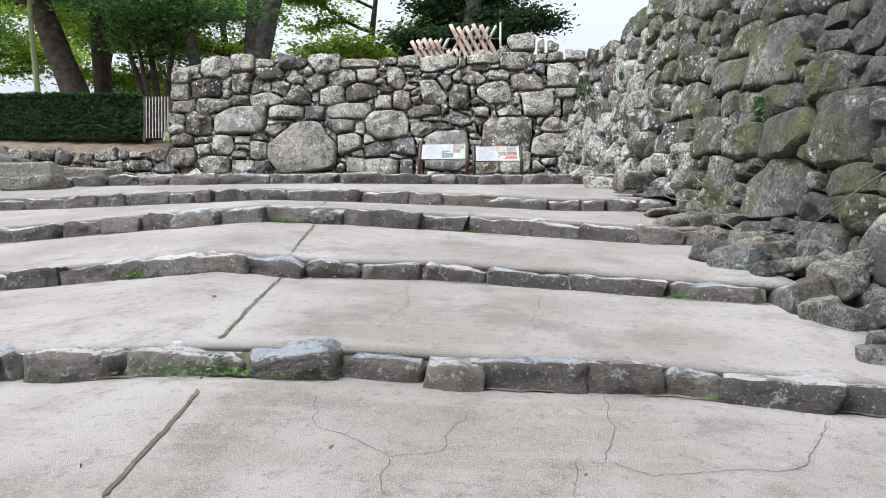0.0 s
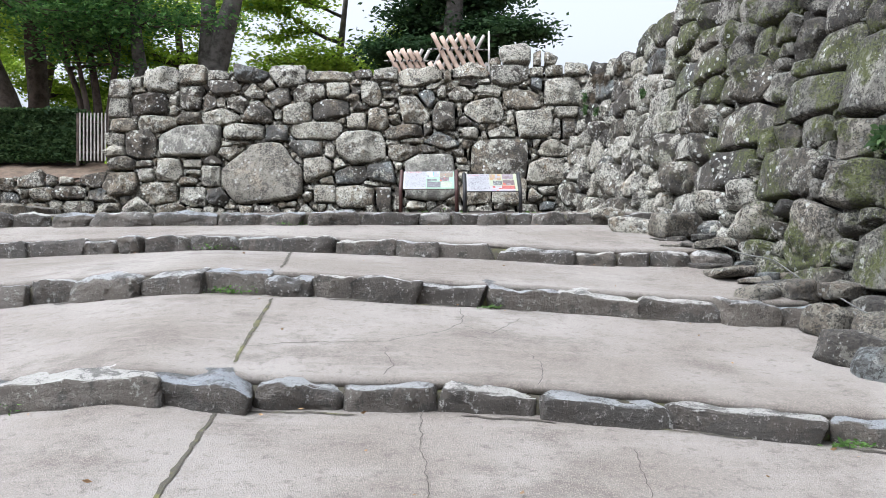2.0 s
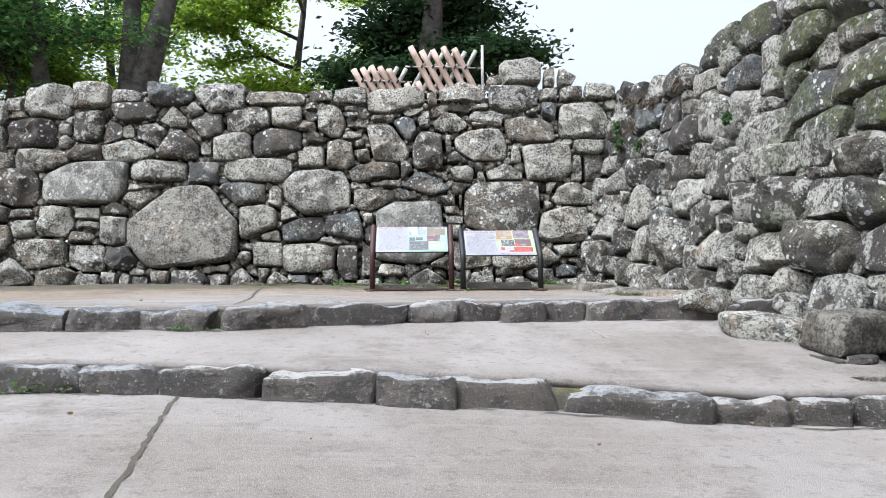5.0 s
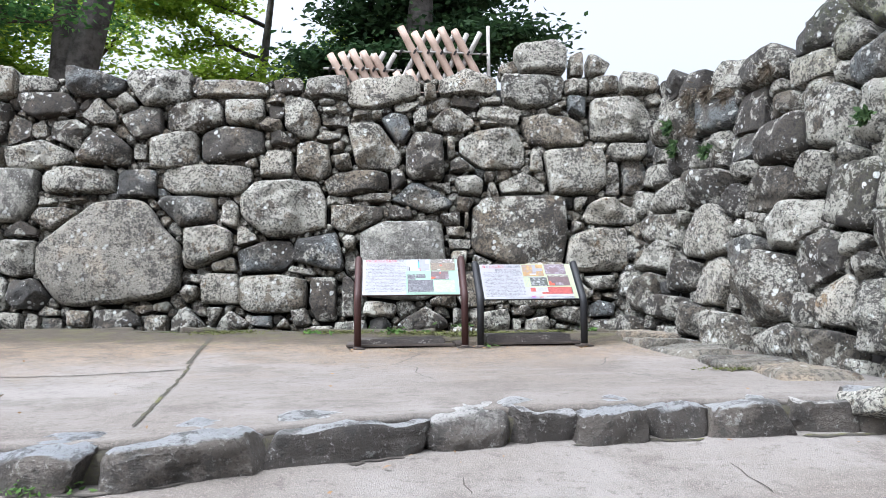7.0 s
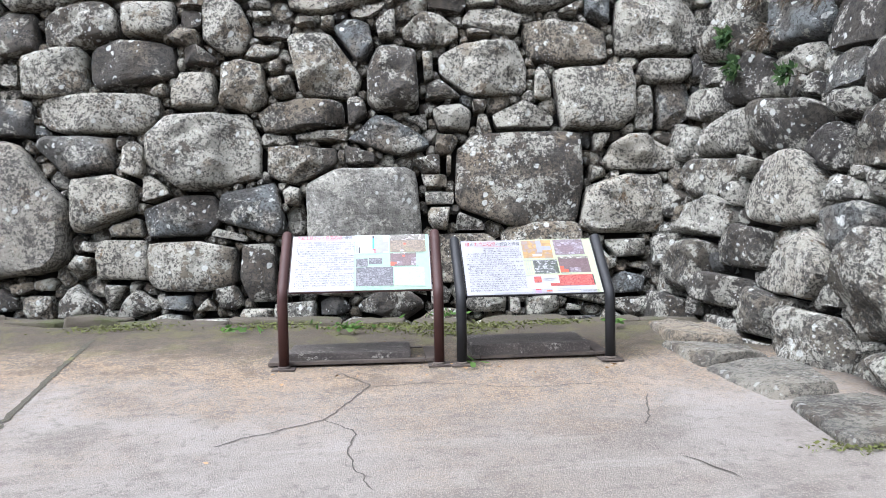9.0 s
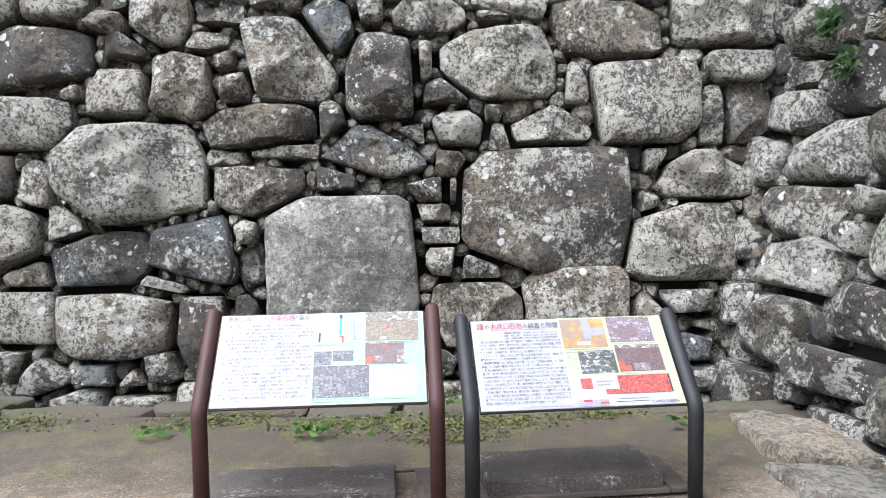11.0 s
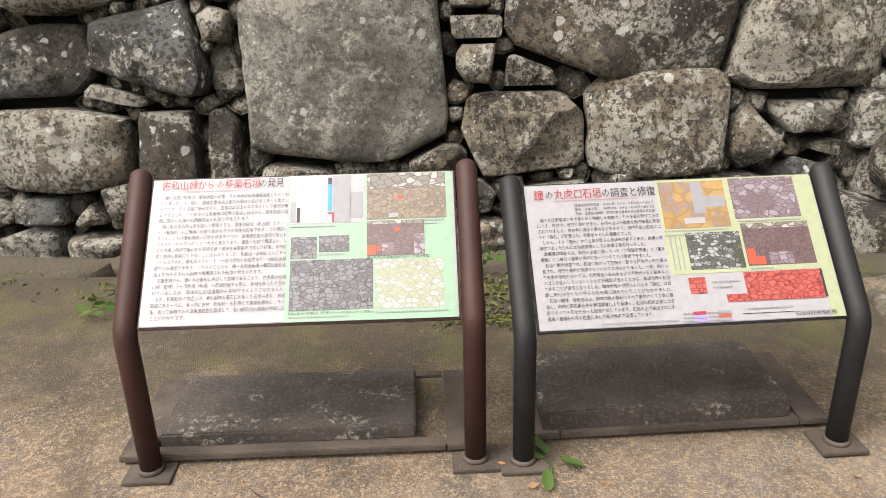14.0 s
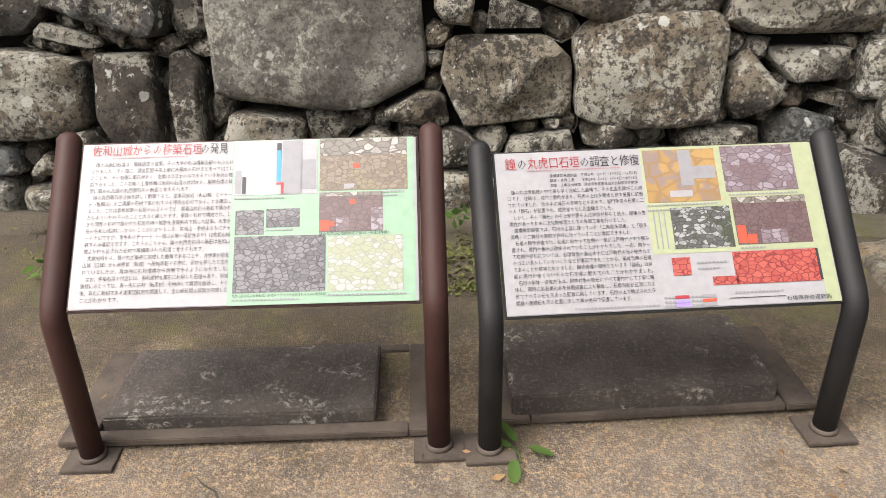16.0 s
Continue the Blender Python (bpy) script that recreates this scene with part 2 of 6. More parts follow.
def wall_stone(name, moss, cool=0.0, lichen=1.0, dark=1.0, tone=1.0, relief=1.0):
    """Weathered rhyolite: each stone has its own tint, its own share of pale lichen and of black crust."""
    m = Nodes(name, 0.9)
    r = m.random()
    at = m.moved(r)
    own = m.maths("FRACT", m.maths("MULTIPLY", r, 7.13), 0.0)
    own2 = m.maths("FRACT", m.maths("MULTIPLY", r, 31.7), 0.0)
    base = m.mix(own2, (0.09 * tone, 0.073 * tone, 0.053 * tone), (0.235 * tone, 0.205 * tone, 0.155 * tone))
    base = m.mix(m.ramp(own, 0.86, 0.93), base, (0.25, 0.175, 0.1))
    base = m.mix(m.ramp(own, 0.1, 0.06), base, (0.14, 0.15, 0.147))
    base = m.mix(m.maths("MULTIPLY", m.ramp(m.noise(2.4, 5, at=at), 0.45, 0.62), 0.6), base, (0.17 * tone, 0.13 * tone, 0.085 * tone))
    if moss:
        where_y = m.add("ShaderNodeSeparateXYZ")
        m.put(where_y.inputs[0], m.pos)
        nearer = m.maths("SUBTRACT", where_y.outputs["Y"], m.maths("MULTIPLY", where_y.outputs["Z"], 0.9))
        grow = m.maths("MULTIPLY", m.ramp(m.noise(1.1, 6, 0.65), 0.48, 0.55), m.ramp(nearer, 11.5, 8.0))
        # near end darker: algae grime plus overhead tree shade mixed into the colour
        dirt_shade = m.maths("MULTIPLY", m.ramp(nearer, 9.5, 5.5), m.ramp(m.noise(1.4, 6, 0.7), 0.3, 0.52))
        base = m.mix(m.maths("MULTIPLY", dirt_shade, 0.92), base, m.mix(m.ramp(m.noise(16, 8, 0.8, at=at), 0.45, 0.6), (0.022, 0.02, 0.016), (0.07, 0.062, 0.05)))
    if cool:
        base = m.mix(cool, base, m.mix(m.ramp(m.noise(3, 8, 0.7, at=at), 0.35, 0.65), (0.18, 0.178, 0.158), (0.3, 0.295, 0.268)))
    bare = m.maths("SUBTRACT", 1.0, m.maths("MULTIPLY", dirt_shade, 0.85)) if moss else 1.0
    # dark weathering that keeps to parts of a stone
    grime = m.ramp(m.maths("ADD", m.noise(2.0, 9, 0.7, at=at), m.maths("MULTIPLY", own2, -0.24)), 0.355, 0.42)
    base = m.mix(m.maths("MULTIPLY", grime, 0.7 * dark), base, (0.042, 0.036, 0.03))
    # pale grey-green lichen in ragged sheets
    sheet = m.ramp(m.maths("ADD", m.noise(4.6, 12, 0.74, at=at, distortion=0.25), m.maths("MULTIPLY", own, 0.2)), 0.575, 0.597)
    base = m.mix(m.maths("MULTIPLY", m.maths("MULTIPLY", sheet, bare), min(1.0, 0.72 * lichen)), base, m.mix(m.noise(11, 4, at=at), (0.36, 0.345, 0.28), (0.63, 0.61, 0.535)))
    if moss:
        tuft = m.ramp(m.noise(9, 7, 0.75, at=at), 0.38, 0.5)
        base = m.mix(m.maths("MULTIPLY", m.maths("MULTIPLY", grow, tuft), moss), base, m.mix(m.noise(40, 3), (0.04, 0.046, 0.011), (0.1, 0.115, 0.022)))
    # black specks, thick in places
    speck = m.ramp(m.maths("ADD", m.noise(34, 7, 0.8, at=at), m.maths("MULTIPLY", m.noise(2.6, 3, at=at), 0.26)), 0.648, 0.672)
    base = m.mix(m.maths("MULTIPLY", speck, 0.85 * dark), base, (0.022, 0.02, 0.017))
    stain = m.ramp(m.noise(7.5, 11, 0.78, at=at), 0.54, 0.56)
    base = m.mix(m.maths("MULTIPLY", stain, 0.65 * dark), base, (0.035, 0.031, 0.026))
    # round white rosettes
    warped = m.add("ShaderNodeVectorMath")
    warped.operation = "ADD"
    m.put(warped.inputs[0], at)
    m.put(warped.inputs[1], m.maths("MULTIPLY", m.noise(22, 4, 0.7), 0.06))
    dots = m.maths("MULTIPLY", m.ramp(m.cells(11, at=warped.outputs[0]), 0.3, 0.25), m.ramp(m.noise(3.3, 4, at=at), 0.54, 0.58))
    dots = m.maths("MAXIMUM", dots, m.maths("MULTIPLY", m.ramp(m.cells(30, at=warped.outputs[0]), 0.24, 0.17), m.ramp(m.noise(4.4, 3, at=at), 0.52, 0.6)))
    base = m.mix(m.maths("MULTIPLY", m.maths("MULTIPLY", dots, bare), min(1.0, 0.85 * lichen)), base, (0.62, 0.63, 0.59))
    base = m.mix(m.maths("MULTIPLY", m.ramp(m.noise(85, 4, 0.8), 0.5, 0.72), 0.45), base, (0.1, 0.094, 0.085))
    fine = m.maths("ADD", m.maths("MULTIPLY", m.noise(55, 5, 0.75), 0.9 * min(1.0, 1.5 * relief)), m.maths("MULTIPLY", m.noise(8, 8, 0.72, at=at), 3.0 * relief))
    return m.finish(base, fine, 0.04, 0.95)


STONE = wall_stone("lichened_stone", 0.0, lichen=1.05, tone=1.25)
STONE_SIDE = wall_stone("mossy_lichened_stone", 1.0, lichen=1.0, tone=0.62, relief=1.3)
RUBBLE = wall_stone("grey_rubble_rock", 0.0, lichen=0.3, tone=0.62, relief=0.9)
FLAGSTONE = wall_stone("earth_stained_flagstone", 0.0, lichen=0.35, dark=0.7, tone=0.85, relief=0.8)
STONE_MIRROR = wall_stone("brown_grey_mirror_stone", 0.0, cool=0.1, lichen=0.5, dark=1.0, tone=0.75, relief=0.4)
STONE_SLAB = wall_stone("grey_slab_stone", 0.0, cool=0.75, lichen=0.6, dark=0.65, relief=0.3)


def kerb_stone():
    m = Nodes("worn_toplit_kerb_stone", 0.6)
    r = m.random()
    at = m.moved(r)
    # dark base: mossy brown stone with the risers' shade put into it
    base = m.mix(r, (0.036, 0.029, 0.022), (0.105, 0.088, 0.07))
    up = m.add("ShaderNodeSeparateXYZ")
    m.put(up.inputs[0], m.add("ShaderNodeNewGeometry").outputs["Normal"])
    # upward faces paler and bluish: sky sheen put into the worn tops' colour
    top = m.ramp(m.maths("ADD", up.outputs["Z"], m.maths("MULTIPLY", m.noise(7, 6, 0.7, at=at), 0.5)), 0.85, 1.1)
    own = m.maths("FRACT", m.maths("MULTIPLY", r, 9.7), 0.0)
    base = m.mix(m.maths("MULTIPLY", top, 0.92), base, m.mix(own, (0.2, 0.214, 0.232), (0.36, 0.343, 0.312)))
    base = m.mix(m.maths("MULTIPLY", m.ramp(m.noise(4, 9, 0.75, at=at), 0.5, 0.56), 0.75), base, (0.028, 0.024, 0.019))
    base = m.mix(m.maths("MULTIPLY", m.ramp(m.noise(36, 5, 0.75, at=at), 0.54, 0.68), 0.8), base, (0.2, 0.185, 0.165))
    base = m.mix(m.maths("MULTIPLY", m.ramp(m.noise(50, 5, 0.8, at=at), 0.56, 0.62), 0.7), base, (0.025, 0.021, 0.017))
    base = m.mix(m.maths("MULTIPLY", m.ramp(m.noise(9, 8, 0.78, at=at), 0.58, 0.62), 0.4), base, (0.38, 0.38, 0.35))
    return m.finish(base, m.maths("ADD", m.noise(45, 5, 0.75), m.maths("MULTIPLY", m.noise(9, 7, 0.72, at=at), 3.2)), 0.025, 0.95)


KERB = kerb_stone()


def concrete():
    m = Nodes("weathered_concrete", 0.9)
    base = m.mix(m.ramp(m.noise(0.55, 5), 0.38, 0.66), (0.13, 0.112, 0.095), (0.2, 0.183, 0.165))
    base = m.mix(m.maths("MULTIPLY", m.ramp(m.noise(1.6, 7, 0.72), 0.48, 0.66), 0.7), base, (0.074, 0.06, 0.049))
    streak = m.add("ShaderNodeMapping")
    m.put(streak.inputs["Vector"], m.pos)
    streak.inputs["Scale"].default_value = (1.0, 9, 4)
    base = m.mix(m.maths("MULTIPLY", m.ramp(m.noise(1.0, 6, 0.65, at=streak.outputs[0]), 0.5, 0.7), 0.4), base, (0.21, 0.195, 0.176))
    # earth washed over the top landing near the wall
    split = m.add("ShaderNodeSeparateXYZ")
    m.put(split.inputs[0], m.pos)
    near = m.ramp(m.maths("ADD", split.outputs["Y"], m.maths("MULTIPLY", m.noise(0.9, 5, 0.7), 4.0)), 16.3, 18.6)
    base = m.mix(m.maths("MULTIPLY", near, 0.85), base, m.mix(m.ramp(m.noise(5, 9, 0.8), 0.42, 0.58), (0.14, 0.092, 0.052), (0.06, 0.042, 0.027)))
    flecks = m.maths("MULTIPLY", m.ramp(m.noise(60, 5, 0.8), 0.52, 0.58), near)
    base = m.mix(m.maths("MULTIPLY", flecks, 0.85), base, (0.32, 0.22, 0.12))
    grit = m.cells(150)
    base = m.mix(m.maths("MULTIPLY", m.ramp(m.noise(95, 3, 0.85), 0.47, 0.64), 0.6), base, (0.255, 0.224, 0.19))
    base = m.mix(m.maths("MULTIPLY", m.ramp(m.noise(110, 4, 0.85), 0.55, 0.68), 0.7), base, (0.054, 0.043, 0.034))
    base = m.mix(m.maths("MULTIPLY", m.ramp(m.noise(14, 6, 0.75), 0.54, 0.64), 0.6), base, (0.082, 0.068, 0.057))
    blots = m.maths("MULTIPLY", m.ramp(m.noise(2.3, 8, 0.75), 0.52, 0.6), near)
    base = m.mix(m.maths("MULTIPLY", blots, 0.55), base, (0.06, 0.045, 0.028))
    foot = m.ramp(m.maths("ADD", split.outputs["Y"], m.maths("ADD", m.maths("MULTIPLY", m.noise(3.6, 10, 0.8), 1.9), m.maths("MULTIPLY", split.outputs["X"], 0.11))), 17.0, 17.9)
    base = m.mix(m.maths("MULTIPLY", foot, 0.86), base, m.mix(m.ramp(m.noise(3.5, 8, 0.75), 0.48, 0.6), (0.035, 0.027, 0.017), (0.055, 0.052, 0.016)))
    return m.finish(base, m.maths("ADD", m.maths("ADD", m.noise(110, 4, 0.8), m.maths("MULTIPLY", grit, 0.6)), m.maths("MULTIPLY", m.noise(9, 6, 0.75), 2.0)), 0.008, 0.8)


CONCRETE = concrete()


def simple(name, a, b, scale=6.0, roughness=0.85, bump=0.01, fine=50, metallic=0.0, fac=(0.35, 0.65)):
    m = Nodes(name, roughness)
    m.bsdf.inputs["Metallic"].default_value = metallic
    base = m.mix(m.ramp(m.noise(scale, 6, 0.65), *fac), a, b)
    base = m.mix(m.maths("MULTIPLY", m.ramp(m.noise(fine, 4, 0.7), 0.4, 0.75), 0.45), base, b)
    return m.finish(base, m.noise(fine, 4, 0.7), bump)


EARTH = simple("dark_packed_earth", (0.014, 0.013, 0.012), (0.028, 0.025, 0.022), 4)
CRACK = simple("crack_dirt", (0.03, 0.025, 0.02), (0.06, 0.05, 0.038), 9)
JOINT_MOSS = simple("mossy_joint", (0.04, 0.034, 0.026), (0.09, 0.088, 0.03), 4, 0.95, 0.02, 70, fac=(0.5, 0.64))
MOSS = simple("green_moss", (0.07, 0.07, 0.02), (0.11, 0.125, 0.03), 14, 1.0, 0.02, 90)
BARK = simple("brown_bark", (0.03, 0.021, 0.016), (0.085, 0.063, 0.05), 5, 0.95, 0.05, 16)
BARK_GREY = simple("grey_bark", (0.03, 0.027, 0.024), (0.1, 0.092, 0.082), 4, 0.95, 0.04, 14)
BAMBOO = simple("weathered_bamboo", (0.25, 0.17, 0.125), (0.4, 0.3, 0.235), 3, 0.55, 0.003, 40)
BAMBOO_GREY = simple("grey_aged_bamboo", (0.2, 0.185, 0.165), (0.36, 0.34, 0.31), 4, 0.6, 0.003, 40)
BAMBOO_GREEN = simple("green_bamboo", (0.13, 0.16, 0.06), (0.22, 0.24, 0.1), 2, 0.45, 0.003, 40)
ROPE = simple("black_hemp_rope", (0.015, 0.013, 0.012), (0.03, 0.027, 0.025), 30, 0.9, 0.004, 200)
BROWN_STEEL = simple("brown_painted_steel", (0.03, 0.011, 0.009), (0.042, 0.017, 0.014), 3, 0.6, 0.001, 90, 0.0)
BLACK_STEEL = simple("charcoal_painted_steel", (0.009, 0.009, 0.01), (0.016, 0.016, 0.017), 3, 0.6, 0.001, 90, 0.0)
for steel in (BROWN_STEEL, BLACK_STEEL):
    steel.node_tree.nodes["Principled BSDF"].inputs["Specular IOR Level"].default_value = 0.3
PLATE = simple("rusty_base_plate", (0.032, 0.024, 0.02), (0.075, 0.058, 0.045), 5, 0.8, 0.003, 60)


def worn_slab():
    m = Nodes("dark_worn_slab", 0.65)
    base = m.mix(m.ramp(m.noise(4, 6, 0.7), 0.4, 0.65), (0.03, 0.024, 0.021), (0.06, 0.049, 0.042))
    base = m.mix(m.maths("MULTIPLY", m.ramp(m.noise(70, 5, 0.8), 0.53, 0.62), 0.7), base, (0.13, 0.115, 0.1))
    wear = m.maths("MULTIPLY", m.ramp(m.noise(42, 8, 0.8), 0.52, 0.56), m.ramp(m.noise(4.5, 4, 0.6), 0.54, 0.62))
    base = m.mix(m.maths("MULTIPLY", wear, 0.8), base, (0.3, 0.285, 0.25))
    return m.finish(base, m.maths("ADD", m.noise(90, 4, 0.8), m.maths("MULTIPLY", m.noise(12, 6, 0.7), 1.5)), 0.006, 0.8)


SLAB = worn_slab()
CABLE = simple("grey_cable", (0.06, 0.06, 0.056), (0.11, 0.11, 0.1), 6, 0.6, 0.001, 60)
LEDGE = simple("earthy_mossy_ledge_stone", (0.058, 0.047, 0.034), (0.04, 0.042, 0.013), 2.5, 0.95, 0.03, 30, fac=(0.5, 0.62))
DRY_LEAF = simple("dry_fallen_leaves", (0.12, 0.07, 0.03), (0.25, 0.15, 0.07), 12, 0.8, 0.002, 60)
DRY_GRASS = simple("withered_grass", (0.045, 0.034, 0.022), (0.11, 0.085, 0.055), 12, 0.9, 0.002, 60)
TERRACE = simple("leaf_littered_soil", (0.09, 0.065, 0.045), (0.17, 0.12, 0.085), 5, 0.95, 0.03, 30)


def leaf_material(name, a, b, glow):
    m = Nodes(name, 0.75)
    m.bsdf.inputs["Specular IOR Level"].default_value = 0.2
    isl = m.add("ShaderNodeNewGeometry").outputs["Random Per Island"]
    col = m.mix(isl, a, b)
    m.finish(col)
    tr = m.add("ShaderNodeBsdfTranslucent")
    m.put(tr.inputs["Color"], m.mix(isl, tuple(c * glow for c in a), tuple(c * glow for c in b)))
    mix = m.add("ShaderNodeMixShader")
    mix.inputs[0].default_value = 0.45
    m.tree.links.new(m.bsdf.outputs[0], mix.inputs[1])
    m.tree.links.new(tr.outputs[0], mix.inputs[2])
    m.tree.links.new(mix.outputs[0], m.tree.nodes["Material Output"].inputs["Surface"])
    return m.mat


LEAF_DARK = leaf_material("dark_evergreen_leaves", (0.012, 0.03, 0.012), (0.04, 0.075, 0.028), 1.5)
LEAF_MID = leaf_material("green_maple_leaves", (0.022, 0.062, 0.02), (0.085, 0.165, 0.042), 2.5)
LEAF_BRIGHT = leaf_material("sunlit_yellow_green_leaves", (0.1, 0.17, 0.018), (0.26, 0.34, 0.04), 1.8)
LEAF_HEDGE = leaf_material("hedge_leaves", (0.018, 0.042, 0.016), (0.075, 0.12, 0.045), 1.4)
LEAF_WEED = leaf_material("weed_leaves", (0.045, 0.095, 0.022), (0.1, 0.175, 0.045), 1.5)


# ---- building helpers ----
def mesh_of(name, verts, faces, mat, smooth=True, sharp=0):
    me = bpy.data.meshes.new(name)
    me.from_pydata([tuple(v) for v in verts], [], [tuple(f) for f in faces])
    if smooth:
        me.polygons.foreach_set("use_smooth", [True] * len(me.polygons))
    me.materials.append(mat)
    me.update()
    if sharp:
        me.set_sharp_from_angle(angle=radians(sharp))
    return me


def place(name, verts, faces, mat, parent=None, at=None, smooth=True, label="", sharp=0):
    """One mesh object, its origin at 'at' (world), under a parent whose own pose is kept."""
    at = Vector(at) if at is not None else Vector((0, 0, 0))
    ob = new(name, mesh_of(name, [Vector(v) - at for v in verts], faces, mat, smooth, sharp))
    if parent is not None:
        ob.parent = parent
        ob.location = at - parent.location if parent.rotation_euler[2] == 0 else parent.matrix_basis.inverted() @ at
    else:
        ob.location = at
    return tagged(ob, label)


def part(name, bm, material, parent, label="", smooth=False):
    """A bmesh in the parent's own space as one mesh under it."""
    me = bpy.data.meshes.new(name)
    bm.to_mesh(me)
    bm.free()
    me.materials.append(material)
    if smooth:
        me.polygons.foreach_set("use_smooth", [True] * len(me.polygons))
    ob = new(name, me)
    ob.parent = parent
    return tagged(ob, label)


def empty(name, at, label, category, group="", kind="", rz=0.0):
    ob = new(name)
    ob.matrix_basis = pose(*at, 0, 0, rz)
    return tagged(ob, label, category, group, kind)


def block(bm, x, y, z, sx, sy, sz, bevel=0.004, turn=None):
    """A bevelled box in bm, centred at x, y, z."""
    made = bmesh.ops.create_cube(bm, size=1)["verts"]
    m = Matrix.Translation((x, y, z)) @ (turn or Matrix()) @ Matrix.Diagonal((sx, sy, sz, 1))
    bmesh.ops.transform(bm, matrix=m, verts=made)
    if bevel:
        edges = list({e for v in made for e in v.link_edges})
        bmesh.ops.bevel(bm, geom=edges, offset=bevel, segments=2, affect="EDGES")
    return bm


def tube(points, radii, sides=10, cap=True):
    """Verts and faces of a tube along points."""
    points = [Vector(p) for p in points]
    verts, faces = [], []
    a = None
    for i, p in enumerate(points):
        d = (points[min(i + 1, len(points) - 1)] - points[max(i - 1, 0)]).normalized()
        a = (a - d * a.dot(d)).normalized() if a is not None else Vector((1, 0, 0)).cross(d).normalized() if abs(d.x) < 0.9 else Vector((0, 0, 1)).cross(d).normalized()
        b = d.cross(a)
        for k in range(sides):
            th = 2 * math.pi * k / sides
            verts.append(p + radii[i] * (math.cos(th) * a + math.sin(th) * b))
    for i in range(len(points) - 1):
        for k in range(sides):
            j = (k + 1) % sides
            faces.append((i * sides + k, i * sides + j, (i + 1) * sides + j, (i + 1) * sides + k))
    if cap:
        faces.append(tuple(range(sides - 1, -1, -1)))
        faces.append(tuple((len(points) - 1) * sides + k for k in range(sides)))
    return verts, faces


def rock_shape(sx, sy, sz, rng, power=4.0, rough=0.1, n=5, cuts=0):
    """A worn stone about its centre: a rounded box of the given size with an uneven surface."""
    verts, faces, index = [], [], {}
    off = Vector((rng.uniform(0, 90), rng.uniform(0, 90), rng.uniform(0, 90)))
    skew = [rng.uniform(-0.16, 0.16) for _ in range(6)]
    planes = []
    for _ in range(cuts):
        way = Vector((rng.gauss(0, 1), rng.gauss(0, 1), rng.gauss(0, 0.8))).normalized()
        planes.append((way, 0.5 * (abs(way.x) * sx + abs(way.y) * sy + abs(way.z) * sz) * rng.uniform(0.68, 0.9)))

    def vert(i, j, k):
        if (i, j, k) not in index:
            p = Vector([math.sin(math.pi / 2 * (2 * q / n - 1)) for q in (i, j, k)]) if power > 5 else Vector((2 * i / n - 1, 2 * j / n - 1, 2 * k / n - 1))
            r = (abs(p.x) ** power + abs(p.y) ** power + abs(p.z) ** power) ** (1 / power)
            p /= r
            s = Vector((p.x * (1 + skew[0] * p.z + skew[1] * p.y), p.y * (1 + skew[2] * p.x), p.z * (1 + skew[3] * p.x + skew[4] * p.y)))
            q = Vector((s.x * sx / 2, s.y * sy / 2, s.z * sz / 2))
            small = min(sx, sy, sz)
            d = noise.noise(q * (1.1 / small) + off) * rough + noise.noise(q * (3.4 / small) + off) * rough * 0.45 - abs(noise.noise(q * (8.0 / small) + off)) * rough * 0.4
            q += p.normalized() * d * small
            for way, far in planes:
                over = q.dot(way) - far
                if over > 0:
                    q -= way * over * 0.92
            index[i, j, k] = len(verts)
            verts.append(q)
        return index[i, j, k]

    for a in range(n):
        for b in range(n):
            for f in ([(0, a, b), (0, a, b + 1), (0, a + 1, b + 1), (0, a + 1, b)], [(n, a, b), (n, a + 1, b), (n, a + 1, b + 1), (n, a, b + 1)],
                      [(a, 0, b), (a + 1, 0, b), (a + 1, 0, b + 1), (a, 0, b + 1)], [(a, n, b), (a, n, b + 1), (a + 1, n, b + 1), (a + 1, n, b)],
                      [(a, b, 0), (a, b + 1, 0), (a + 1, b + 1, 0), (a + 1, b, 0)], [(a, b, n), (a + 1, b, n), (a + 1, b + 1, n), (a, b + 1, n)]):
                faces.append([vert(*c) for c in f])
    return verts, faces


def lerp_at(table, x):
    """The height of a bent line, given as pairs, at x."""
    return float(np.interp(x, [a for a, _ in table], [b for _, b in table]))


# ---- the lie of the land ----
STEP_Y = [
    [(-9, 4.9), (-2.7, 4.5), (1.3, 4.42), (2.4, 4.2), (4, 3.8)],
    [(-9, 7.2), (-4, 6.85), (-1.2, 6.82), (0, 6.78), (1.1, 6.68), (2.4, 6.35), (4, 5.9)],
    [(-9, 9.8), (-5.3, 9.35), (-2.2, 9.1), (0, 8.86), (2.1, 8.68), (4, 8.4)],
    [(-9, 11.9), (-2.4, 11.4), (-0.9, 11.2), (0.5, 11.0), (1.83, 10.72), (4, 10.5)],
    [(-9, 13.3), (-4, 12.7), (-1.7, 12.4), (-0.2, 12.87), (0.5, 12.95), (1.2, 13.0), (2, 12.95), (4, 12.8)],
]
